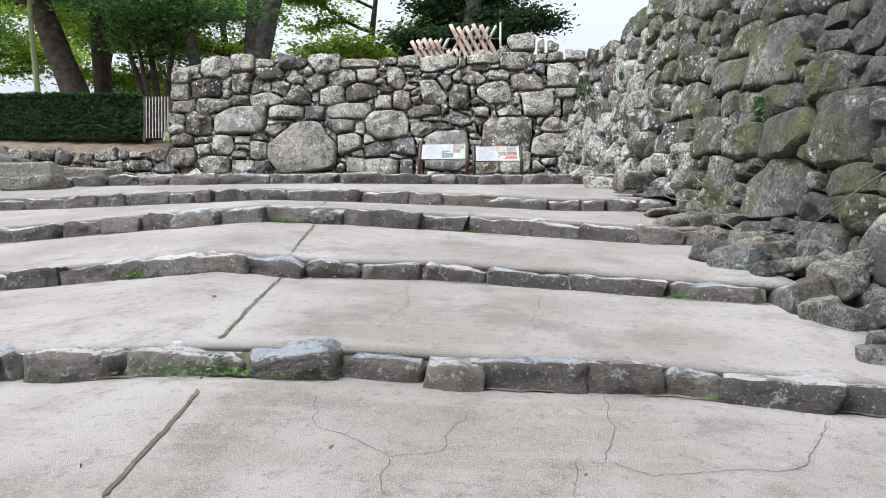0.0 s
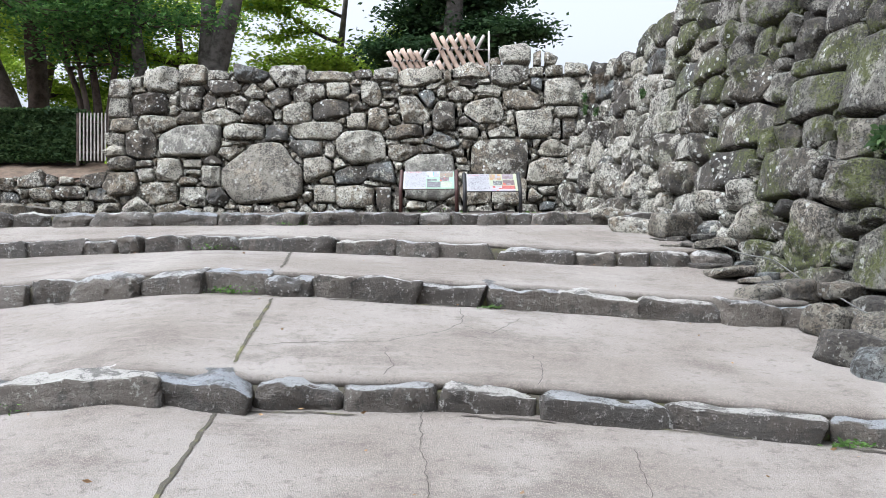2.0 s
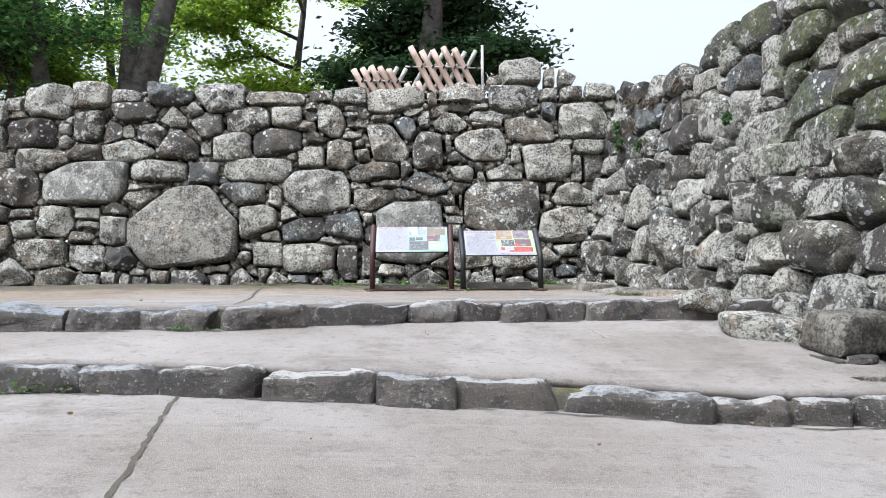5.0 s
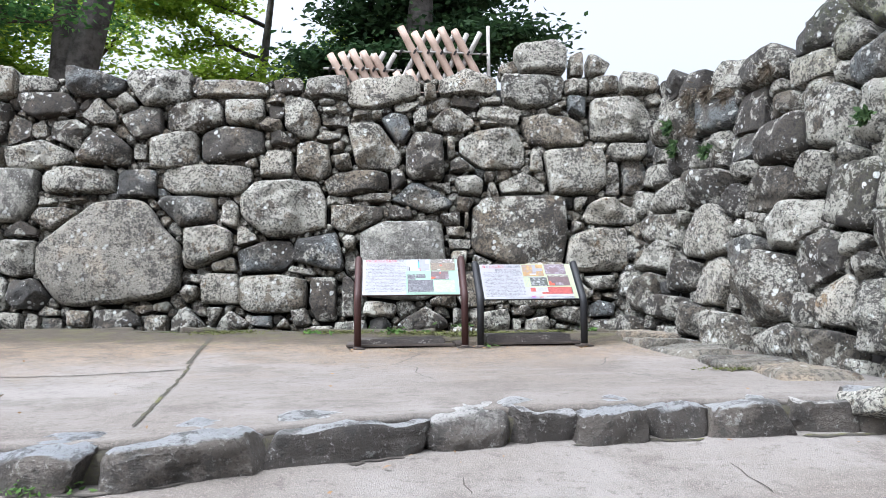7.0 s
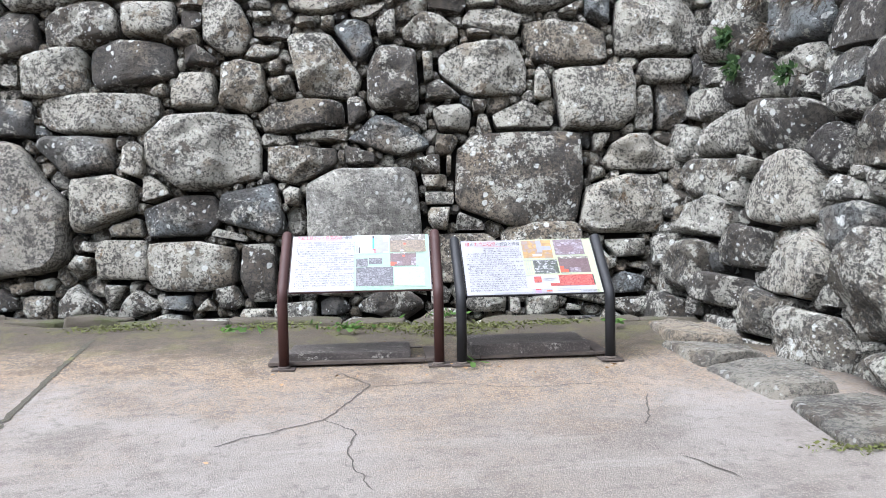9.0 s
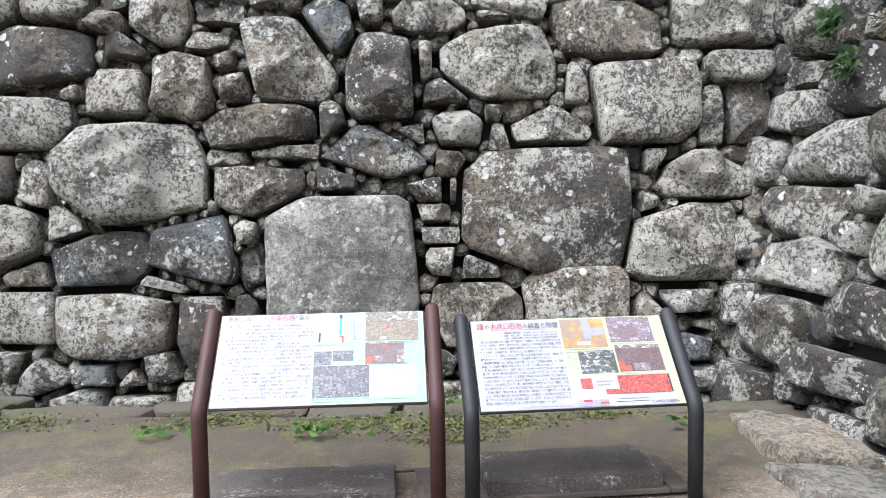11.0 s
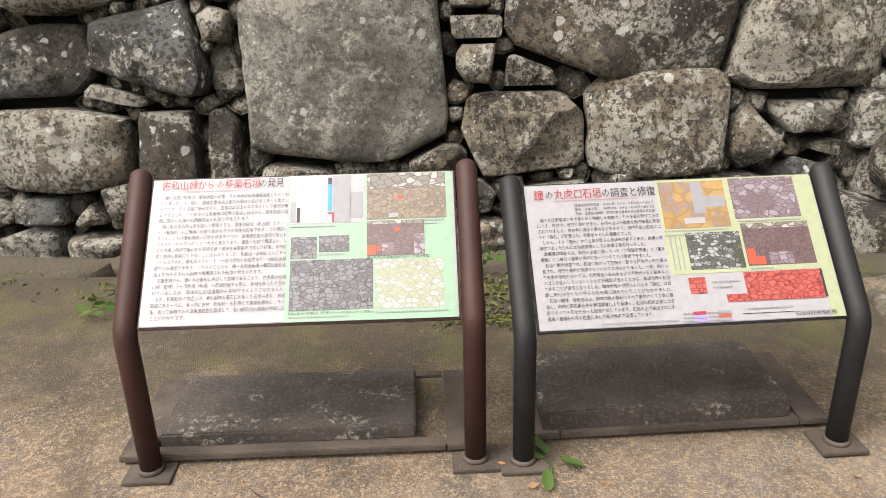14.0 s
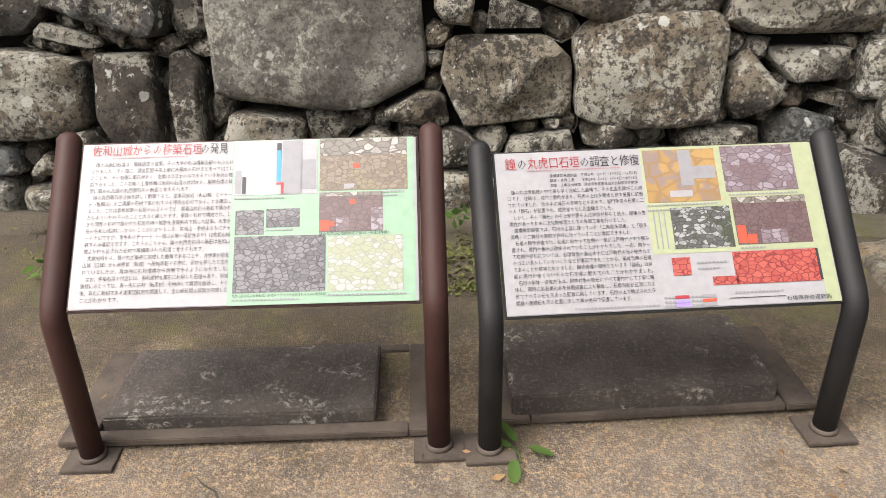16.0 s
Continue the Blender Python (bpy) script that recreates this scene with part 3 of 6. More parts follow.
STEP_Z = [
    [(-9, 0.66), (-2.7, 0.82), (-1.4, 0.875), (-0.6, 0.857), (0.24, 0.8), (1.5, 0.755), (2.4, 0.7), (4, 0.66)],
    [(-9, 1.05), (-4, 1.22), (-2, 1.4), (-1.2, 1.335), (0, 1.3), (1.1, 1.235), (2.4, 1.15), (4, 1.1)],
    [(-9, 1.5), (-5.3, 1.69), (-2.2, 1.95), (-1, 1.89), (0.3, 1.81), (2.1, 1.69), (4, 1.6)],
    [(-9, 2.1), (-6.4, 2.17), (-2.6, 2.31), (-0.9, 2.25), (0.5, 2.19), (1.83, 2.105), (4, 2.1)],
    [(-9, 2.6), (-4.4, 2.65), (-2, 2.64), (-0.2, 2.66), (1.1, 2.67), (2.6, 2.67), (4, 2.68)],
]
RISE = [0.14, 0.145, 0.185, 0.165, 0.17]


def ramp_height(x, y):
    """Height of the walked ground at x, y."""
    ys = [lerp_at(s, x) for s in STEP_Y]
    zs = [lerp_at(s, x) for s in STEP_Z]
    if y < ys[0]:
        return zs[0] - RISE[0] - (ys[0] - y) * 0.15
    for i in range(4):
        if y < ys[i + 1]:
            f = (y - ys[i]) / (ys[i + 1] - ys[i])
            return zs[i] + f * (zs[i + 1] - RISE[i + 1] - zs[i])
    sunk = max(0.0, min(1.0, (x + 3.2) / 1.2)) * max(0.0, min(1.0, (y + 0.11 * x - 17.45) / 0.25))
    return zs[4] + float(np.interp(y - ys[4], [0, 2, 3.15, 5.6], [0, 0.045, 0.105, 0.27])) - 0.17 * sunk


def back_at(u, v, d=0.0):
    n = Vector((-0.11, -1, 0.13)).normalized()
    return Vector((u, 18.09 - 0.11 * u + 0.13 * (v - 2.9), v)) + n * d


def side_at(u, v, d=0.0):
    n = Vector((-1, -0.106, 0.24)).normalized()
    return Vector((3.2 - 0.106 * (u - 13) + 0.24 * (v - 2.8), u, v)) + n * d


# ---- ground ----
def build_ground():
    """One sheet to the horizon, turned with the walls: the sloping approach, the terrace behind the walls and the bank on the far left."""
    xs = [-700, -250, -90, -40, -22, -15, -12, -10, -8.5, -7.6, -7.0, -6.3, -5.95] + [-5.5 + 0.5 * i for i in range(18)] + [3.3, 4.0, 5.4, 9, 20, 60, 200, 700]
    ys = [-700, -200, -60, -20, -9] + [-6 + 0.4 * i for i in range(60)] + [18.75, 19.1, 19.25, 19.75, 20.3, 21, 24, 30, 45, 90, 250, 700]
    verts = []
    for y in ys:
        for x in xs:
            p = Vector((x - 0.106 * (max(-20, min(19, y)) - 13), y - 0.11 * (max(-22, min(9, x)) - 3.2) - 0.35, 0))
            if x >= 5.4:
                z = 5.5
            elif x > -6.0:
                z = 5.5 if y > 18.9 else ramp_height(max(-9, min(4, p.x)), max(-9, min(18, p.y))) - 0.3
            else:
                z = 4.2 if y > 20.2 else ramp_height(max(-9, p.x), max(-9, min(18, p.y))) - 0.3
                if 19.7 > y > 16:
                    z += 0.12 * (y - 16)
            verts.append((p.x, p.y, z))
    w = len(xs)
    faces = [(j * w + i, j * w + i + 1, (j + 1) * w + i + 1, (j + 1) * w + i) for j in range(len(ys) - 1) for i in range(w - 1)]
    ob = place("ground", verts, faces, TERRACE)
    tagged(ob, "brown soil with leaf litter under the trees and round the steps", "ground", kind="structure")


build_ground()

pavement = empty("pavement", (0, 0, 0), "sloping weathered concrete landings between rough stone steps", "pavement", kind="structure")


def build_treads():
    xs = [-9 + 0.25 * i for i in range(49)]
    for i in range(6):
        verts, faces, n = [], [], 49 if i in (0, 5) else 17
        for x in xs:
            y0 = -9.0 if i == 0 else lerp_at(STEP_Y[i - 1], x) + 0.1
            y1 = lerp_at(STEP_Y[i], x) + 0.06 if i < 5 else 18.0 - 0.11 * x
            for k in range(n):
                y = y0 + (y1 - y0) * k / (n - 1)
                yy = min(y, lerp_at(STEP_Y[i], x) - 1e-4) if i < 5 else y
                verts.append((x, y, ramp_height(x, yy) + 0.008 * noise.noise((x * 0.8, y * 0.8, 0))))
        for a in range(len(xs) - 1):
            for k in range(n - 1):
                faces.append((a * n + k, (a + 1) * n + k, (a + 1) * n + k + 1, a * n + k + 1))
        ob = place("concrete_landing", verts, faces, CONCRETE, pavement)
        mod = ob.modifiers.new("thickness", "SOLIDIFY")
        mod.thickness, mod.offset = 0.05, -1


build_treads()


def ribbon(name, line, width, mat, rng, parent, lift=0.004, wobble=0.02, step=0.035):
    """A narrow crack or joint that wanders over the paving through the given points."""
    pts = []
    for (x0, y0), (x1, y1) in zip(line, line[1:]):
        n = max(2, int(math.hypot(x1 - x0, y1 - y0) / step))
        pts += [(x0 + (x1 - x0) * k / n, y0 + (y1 - y0) * k / n) for k in range(n)]
    pts.append(line[-1])
    seed = rng.uniform(0, 50)
    verts, faces = [], []
    for k, (x, y) in enumerate(pts):
        x += wobble * noise.noise((k * 0.3, seed, 0)) * 1.4 + wobble * 0.6 * noise.noise((k * 1.3, seed, 4))
        y += wobble * noise.noise((k * 0.3, seed, 9)) * 1.4 + wobble * 0.6 * noise.noise((k * 1.3, seed, 7))
        j, i = min(k + 1, len(pts) - 1), max(k - 1, 0)
        d = Vector((pts[j][0] - pts[i][0], pts[j][1] - pts[i][1])).normalized()
        w = width * (0.55 + 0.9 * abs(noise.noise((k * 0.5, seed, 2)))) / 2
        if k in (0, len(pts) - 1):
            w *= 0.2
        for s in (-1, 1):
            px, py = x - s * d.y * w, y + s * d.x * w
            verts.append((px, py, ramp_height(px, py) + 0.008 * noise.noise((px * 0.8, py * 0.8, 0)) + lift))
    faces = [(2 * k, 2 * k + 1, 2 * k + 3, 2 * k + 2) for k in range(len(pts) - 1)]
    return place(name, verts, faces, mat, parent)


# ---- steps ----
def build_step(i, bounds, depth, label):
    rng = random.Random(40 + i)
    step = empty("stone_step", (0, 0, 0), label, "step", kind="structure")
    b = list(bounds)
    while b[0] > -8.8:
        b.insert(0, b[0] - rng.uniform(0.4, 0.75))
    while b[-1] < 2.9:
        b.append(b[-1] + rng.uniform(0.35, 0.6))
    verts = []
    for k in range(79):
        x = -9.0 + 0.15 * k
        y, z = lerp_at(STEP_Y[i], x), lerp_at(STEP_Z[i], x)
        verts += [(x, y + 0.05 + 0.02 * noise.noise((x * 6, i, 0)), z - RISE[i] - 0.1), (x, y + 0.06 + 0.02 * noise.noise((x * 6, i, 0)), z - 0.045), (x, y + 0.2, z - 0.02 + 0.012 * noise.noise((x * 5, i, 3)))]
    place("joint_fill", verts, [(3 * k + q, 3 * k + 3 + q, 3 * k + 4 + q, 3 * k + 1 + q) for k in range(78) for q in (0, 1)], JOINT_MOSS, step, label="dark mossy dirt packed behind the kerb stones")
    for x0, x1 in zip(b, b[1:]):
        w, x = x1 - x0, (x0 + x1) / 2
        h = RISE[i] + 0.12
        v, f = rock_shape(w * 1.08, depth * rng.uniform(0.9, 1.35), h * rng.uniform(0.98, 1.05), rng, rng.choice((5.0, 8.0, 12.0)), rng.uniform(0.13, 0.19), 15, rng.choice((4, 5, 6)))
        ang = math.atan2(lerp_at(STEP_Y[i], x1) - lerp_at(STEP_Y[i], x0), w) + rng.uniform(-0.05, 0.05)
        dip = -math.atan2(lerp_at(STEP_Z[i], x1) - lerp_at(STEP_Z[i], x0), w)
        at = Vector((x, lerp_at(STEP_Y[i], x) + depth / 2 - 0.03 + rng.uniform(-0.045, 0.03), lerp_at(STEP_Z[i], x) - h / 2 + rng.uniform(-0.015, 0.015)))
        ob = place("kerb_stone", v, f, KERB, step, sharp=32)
        ob.matrix_basis = pose(*at, rng.uniform(-3, 3), math.degrees(dip) + rng.uniform(-2.5, 2.5), math.degrees(ang) + rng.uniform(-4, 4))


build_step(0, [-2.64, -2.51, -1.93, -1.17, -0.6, -0.12, 0.24, 0.8, 1.32, 1.62, 2.21, 2.64], 0.27, "low step of rough grey kerb stones with weeds along its foot")
build_step(1, [-2.91, -2.62, -1.82, -1.25, -0.73, -0.18, 0.42, 1.13, 1.97, 2.71], 0.26, "curving step of worn bluish kerb stones with mossy pits")
build_step(2, [-2.66, -2.1, -1.57, -1.18, -0.8, -0.27, 0.3, 0.93, 1.54, 2.25, 2.75], 0.34, "high step of bulky rounded grey stones")
build_step(3, [-3.77, -3.47, -2.9, -2.33, -1.83, -1.21, -0.51, -0.02, 0.59, 1.49, 1.97, 2.33, 2.76], 0.27, "step of brown and grey kerb stones")
build_step(4, [-5.17, -4.52, -3.68, -2.81, -2.3, -1.73, -1.01, -0.24, 0.21, 0.6, 1.0, 1.38, 1.86], 0.42, "top step of flat dark kerb stones before the wall")

# moss and grit gathered along the foot of each step
rng = random.Random(77)
for i in range(5):
    x = -6.0
    while x < 2.4:
        ln = rng.uniform(0.15, 0.8)
        n = 6
        line = [(x + ln * k / n, lerp_at(STEP_Y[i], x + ln * k / n) - 0.065 - rng.uniform(0, 0.02)) for k in range(n + 1)]
        ribbon("grit_seam", line, rng.uniform(0.018, 0.045), rng.choice((JOINT_MOSS, CRACK, JOINT_MOSS)), rng, pavement, 0.006, 0.02)
        x += ln + rng.uniform(0.1, 0.9)


# ---- dry stone walls ----
def stone_limits(kind, w, h, th, rng):
    """How far a stone of that kind reaches from its centre in the directions th: a rough polygon with a few flat sides."""
    if kind == "b":
        lean = rng.uniform(-0.09, 0.09)
        ways = [k * math.pi / 2 + lean + rng.uniform(-0.1, 0.1) for k in range(4)] + [math.pi / 4 + math.pi / 2 * k for k in rng.sample(range(4), rng.choice((1, 2, 3)))]
    elif kind == "t":
        ways = [math.atan2(w * 0.5, h * rng.uniform(0.45, 0.7)), math.pi - math.atan2(w * 0.5, h * rng.uniform(0.45, 0.7)), -math.pi / 2 + rng.uniform(-0.1, 0.1), 0.0, math.pi, math.pi / 2]
    elif kind == "h":
        ways = [-1.52, 3.05, 2.08, 0.67, -0.37]
    elif kind == "m":
        ways = [0.12, math.pi / 2 + 0.2, math.pi, -math.pi / 2]
    else:
        n = rng.choice((4, 5, 5, 6, 6))
        start = rng.uniform(0, 6.28)
        ways = [start + 6.283 * (k + rng.uniform(-0.3, 0.3)) / n for k in range(n)]
    r = 0.62 * np.hypot(w, h) * np.ones_like(th)
    for k, a in enumerate(ways):
        ca, sa = abs(math.cos(a)), abs(math.sin(a))
        round_, box = math.hypot(w * ca, h * sa) / 2, (w * ca + h * sa) / 2
        if kind == "b":
            far = box * 1.02 if k < 4 else box * rng.uniform(0.8, 0.95)
        elif kind == "h":
            far = (0.475 * h, 0.465 * w, 0.5 * h, 0.51 * h, 0.49 * w)[k]
        elif kind == "m":
            far = box * 0.98 if k != 1 else h * 0.46
        elif kind == "t":
            far = h * 0.5 * math.sin(a) * rng.uniform(0.85, 1.0) if k < 2 else box * 1.03
        else:
            far = (0.62 * round_ + 0.38 * box) * rng.uniform(0.93, 1.06)
        dot = np.cos(th - a)
        r = np.where(dot > 0.05, np.minimum(r, far / np.maximum(dot, 0.05)), r)
    return r


def reach(kind, w, h, n):
    if kind == "r":
        return 0.5 * math.hypot(n[0] * w, n[1] * h) * 0.7 + 0.15 * (abs(n[0]) * w + abs(n[1]) * h)
    return 0.5 * max(math.hypot(n[0] * w, n[1] * h), (0.97 if kind in "mh" else 0.82) * (abs(n[0]) * w + abs(n[1]) * h))


def fit_stones(stones, sides, gap, rng):
    """Outlines of stones packed against each other: a distance for each of the directions."""
    base = np.linspace(0, 2 * math.pi, sides, endpoint=False)
    out = []
    for i, (u, v, w, h, kind) in enumerate(stones):
        th = base + rng.uniform(0, 0.2)
        r = stone_limits(kind, w, h, th, rng)
        bumps = np.zeros_like(th)
        for k, a in ((3, 0.02), (5, 0.022), (9, 0.016), (14, 0.012)):
            bumps += a * np.sin(k * th + rng.uniform(0, 6.28)) * rng.uniform(0.3, 1)
        r = r * (1 + bumps)
        for j, (u2, v2, w2, h2, kind2) in enumerate(stones):
            dx, dy = u2 - u, v2 - v
            if i == j or abs(dx) > (w + w2) * 0.62 or abs(dy) > (h + h2) * 0.62:
                continue
            qx, qy = dx / (w + w2), dy / (h + h2)
            nx, ny = math.copysign(abs(qx) ** 2.2, qx) / (w + w2), math.copysign(abs(qy) ** 2.2, qy) / (h + h2)
            ln = math.hypot(nx, ny) or 1
            nx, ny = nx / ln, ny / ln
            a, b = reach(kind, w, h, (nx, ny)), reach(kind2, w2, h2, (nx, ny))
            d = dx * nx + dy * ny
            edge = d * a / (a + b) - gap * rng.uniform(0.5, 1.6) if a + b > d * 0.96 else a * 1.12
            dot = np.cos(th) * nx + np.sin(th) * ny
            r = np.where(dot > 0.02, np.minimum(r, max(edge, 0.02) / np.maximum(dot, 0.02)), r)
        out.append((th, r))
    return out


def lay_wall(keys, u0, u1, v0, v1, cell, inside, sizes, rng, gap=0.027):
    """Adds stones to the given ones until the face is full: first by the sizes, then small ones in what is left open."""
    nu, nv = int((u1 - u0) / cell), int((v1 - v0) / cell)
    U, V = np.meshgrid(u0 + (np.arange(nu) + 0.5) * cell, v0 + (np.arange(nv) + 0.5) * cell)
    free = inside(U, V)
    stones = list(keys)
    for u, v, w, h, kind in stones:
        free &= ~((np.abs((U - u) / (w * 0.5)) ** 3 + np.abs((V - v) / (h * 0.5)) ** 3) < 1)
    for (wa, wb), (ha, hb), need in sizes:
        spots = np.argwhere(free)
        order = list(range(len(spots)))
        rng.shuffle(order)
        for o in order[:2600]:
            j, i = spots[o]
            if not free[j, i]:
                continue
            w, h = rng.uniform(wa, wb), rng.uniform(ha, hb)
            u, v = U[j, i], V[j, i]
            a, b, c, d = max(0, int(i - w * 0.5 / cell)), int(i + w * 0.5 / cell) + 1, max(0, int(j - h * 0.5 / cell)), int(j + h * 0.5 / cell) + 1
            mask = (np.abs((U[c:d, a:b] - u) / (w * 0.5)) ** 3 + np.abs((V[c:d, a:b] - v) / (h * 0.5)) ** 3) < 1
            if mask.sum() and (free[c:d, a:b] & mask).sum() / mask.sum() > need:
                stones.append((u, v, w, h, rng.choice("rrb")))
                free[c:d, a:b] &= ~mask
    shapes = fit_stones(stones, 42, gap, rng)
    # what the fitted outlines leave open
    free = inside(U, V)

    def cover(u, v, th, r):
        rr = r.max()
        a, b = max(0, int((u - rr - u0) / cell)), min(nu, int((u + rr - u0) / cell) + 2)
        c, d = max(0, int((v - rr - v0) / cell)), min(nv, int((v + rr - v0) / cell) + 2)
        if a >= b or c >= d:
            return
        X, Y = U[c:d, a:b] - u, V[c:d, a:b] - v
        lim = np.interp(np.mod(np.arctan2(Y, X) - th[0], 2 * math.pi), np.append(th - th[0], 2 * math.pi), np.append(r, r[0]))
        free[c:d, a:b] &= np.hypot(X, Y) > lim + 0.006

    for (u, v, *_), (th, r) in zip(stones, shapes):
        cover(u, v, th, r)
    small = []
    for _ in range(4):
        dist = np.zeros(free.shape)
        body = free.copy()
        while body.any():
            dist += body
            e = body.copy()
            e[1:] &= body[:-1]
            e[:-1] &= body[1:]
            e[:, 1:] &= body[:, :-1]
            e[:, :-1] &= body[:, 1:]
            body = e
        for k in np.argsort(-dist, axis=None)[:1500]:
            j, i = divmod(int(k), nu)
            if dist[j, i] < 2:
                break
            if not free[j, i]:
                continue
            r0 = (dist[j, i] - 0.2) * cell
            th = np.linspace(0, 2 * math.pi, 10, endpoint=False)
            X, Y = U[j, i], V[j, i]
            r = np.empty(10)
            for q, t in enumerate(th):
                ln = r0 * 0.7
                while ln < r0 * 2.6:
                    jj, ii = int((Y + ln * math.sin(t) - v0) / cell), int((X + ln * math.cos(t) - u0) / cell)
                    if not (0 <= jj < nv and 0 <= ii < nu) or not free[jj, ii]:
                        break
                    ln += cell * 0.5
                r[q] = ln * 0.93
            r = np.minimum(r, 1.35 * np.minimum(np.roll(r, 1), np.roll(r, -1)))
            small.append((X, Y, r.max() * 2, r.max() * 2, "r", th, r))
            cover(X, Y, th, r)
    return [(*s, *f) for s, f in zip(stones, shapes)] + small


def stone_mesh(at, u, v, th, r, bulge, rng, flat, hang=0.0):
    """A stone of the wall: its outline run back into the wall and a broken, faceted face with worn edges."""
    n = len(th)
    off = Vector((rng.uniform(0, 99), rng.uniform(0, 99), rng.uniform(0, 99)))
    tilt_u, tilt_v = rng.uniform(-0.16, 0.16), rng.uniform(-0.16, 0.12) + hang
    size = float(r.mean())
    e = min(0.045, 0.16 * size) / size
    rings = [(0.92, -0.33), (1.0, -0.12), (1.0, bulge * 0.35), (1 - 0.25 * e, bulge * 0.72), (1 - e, bulge * 0.96)] + [((1 - e) * q, bulge) for q in (0.88, 0.76, 0.64, 0.52, 0.4, 0.27, 0.13)]
    if n < 12:
        rings = [(0.92, -0.3), (1.0, -0.1), (0.95, bulge * 0.7 - 0.12), (0.62, bulge - 0.1)]
    planes = []
    for _ in range(rng.choice((4, 5, 6))):
        a, steep = rng.uniform(0, 6.28), rng.uniform(0.1, 0.35) if flat else rng.uniform(0.3, 1.0 + hang)
        planes.append((steep * math.cos(a), steep * math.sin(a), steep * size * rng.uniform(0.1, 0.7)))
    verts, faces = [], []
    for k, (f, d) in enumerate(rings):
        for q in range(n):
            x, y = r[q] * f * math.cos(th[q]), r[q] * f * math.sin(th[q])
            p = Vector((u + x, v + y, 0))
            g = 0.0
            if k > 1:
                g = (0.2 * noise.noise(p * (1.5 / size) + off) - (0.12 if flat else 0.3) * (abs(noise.noise(p * 6 + off)) - 0.2) - 0.14 * abs(noise.noise(p * 15 + off))) * min(size, 0.35) * (0.4 if flat else 0.65)
                g += (tilt_u * x + tilt_v * y) * (0.4 if flat else 1.0)
                g += min(0.0, *(c - a * x - b * y for a, b, c in planes))
                g = max(g, -0.8 * bulge - 0.04)
            verts.append(at(u + x, v + y, d + g))
    verts.append(sum((Vector(q) for q in verts[-n:]), Vector()) / n)
    for k in range(len(rings) - 1):
        for q in range(n):
            s = (q + 1) % n
            faces.append((k * n + q, k * n + s, (k + 1) * n + s, (k + 1) * n + q))
    last = (len(rings) - 1) * n
    faces += [(last + q, last + (q + 1) % n, len(verts) - 1) for q in range(n)]
    return verts, faces


def build_wall(name, label, at, laid, mat, rng, limit, flip, pick=None, hang=0.0):
    wall = empty(name, (0, 0, 0), label, "stone wall", kind="structure")
    laid = sorted(laid, key=lambda s: -(s[2] * s[3]))
    rest_v, rest_f = [], []
    for k, (u, v, w, h, kind, th, r) in enumerate(laid):
        size = float(r.mean())
        deep = rng.uniform(0.2, 0.36) * min(size, 0.34) if kind not in "bmh" else rng.uniform(0.14, 0.26) * min(size, 0.4)
        verts, faces = stone_mesh(at, u, v, th, r, deep * (1 + 0.5 * hang) + rng.uniform(-0.035, 0.045) + rng.uniform(-0.03, 0.05) * (hang > 0), rng, kind in "bmh" and size > 0.15, hang)
        if flip:
            faces = [f[::-1] for f in faces]
        if k < limit:
            chosen = pick(u, v, w, h) if pick else mat
            place("stone", verts, faces, chosen, wall, at(u, v, 0), sharp=34)
        else:
            base = len(rest_v)
            rest_v += verts
            rest_f += [tuple(i + base for i in f) for f in faces]
    if rest_f:
        tagged(place("chink_stones", rest_v, rest_f, mat, wall, sharp=34), "small chink stones packed in the joints", kind="stuff")
    return wall


def backing(name, at, u0, u1, low, high, wall, thick=0.6, d=-0.28):
    """The earth-filled core behind the face."""
    verts, faces, n = [], [], 24
    for k in range(n + 1):
        u = u0 + (u1 - u0) * k / n
        for v, dd in ((low(u), d), (high(u), d), (high(u), d - thick), (low(u), d - thick)):
            verts.append(at(u, v, dd))
    for k in range(n):
        for q in range(4):
            s = (q + 1) % 4
            faces.append((4 * k + q, 4 * k + s, 4 * k + 4 + s, 4 * k + 4 + q))
    faces += [(0, 1, 2, 3), (4 * n + 3, 4 * n + 2, 4 * n + 1, 4 * n)]
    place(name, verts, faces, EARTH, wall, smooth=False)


rng = random.Random(5)
back_keys = [s for c in BACK.values() for s in c]
BACK_TOP = [(-6.9, 5.9), (-6.2, 6.05), (-5.6, 6.15), (-4.5, 6.1), (-3.3, 6.1), (-2.6, 6.12), (-1.2, 6.04), (0, 6.05), (1.3, 6.1), (2.6, 6.1), (3.4, 6.08)]
back_laid = lay_wall(back_keys, -7.0, 3.6, 2.6, 6.6, 0.025,
                     lambda U, V: (V < np.interp(U, *zip(*BACK_TOP))) & (V > 2.62 + 0.0 * U) & (U > -6.9) & (U < 3.45),
                     [((0.3, 0.5), (0.2, 0.34), 0.9), ((0.18, 0.3), (0.14, 0.22), 0.9)], rng)


def back_stone(u, v, w, h):
    if w > 1.8:
        return STONE_MIRROR
    return STONE_SLAB if (abs(u - 0.1) < 0.2 and w > 1 and v < 4) or (u < -4.8 and w > 1.3) else STONE


wall_back = build_wall("wall_back", "high dry stone castle wall of grey lichen-spotted boulders", back_at, back_laid, STONE, random.Random(6), 300, False, back_stone)
backing("wall_core", back_at, -6.85, 3.6, lambda u: 2.4, lambda u: lerp_at(BACK_TOP, u) - 0.1, wall_back)

side_keys = [(u, v, w * 0.8, h, kind) for c in SIDE.values() for u, v, w, h, kind in c]
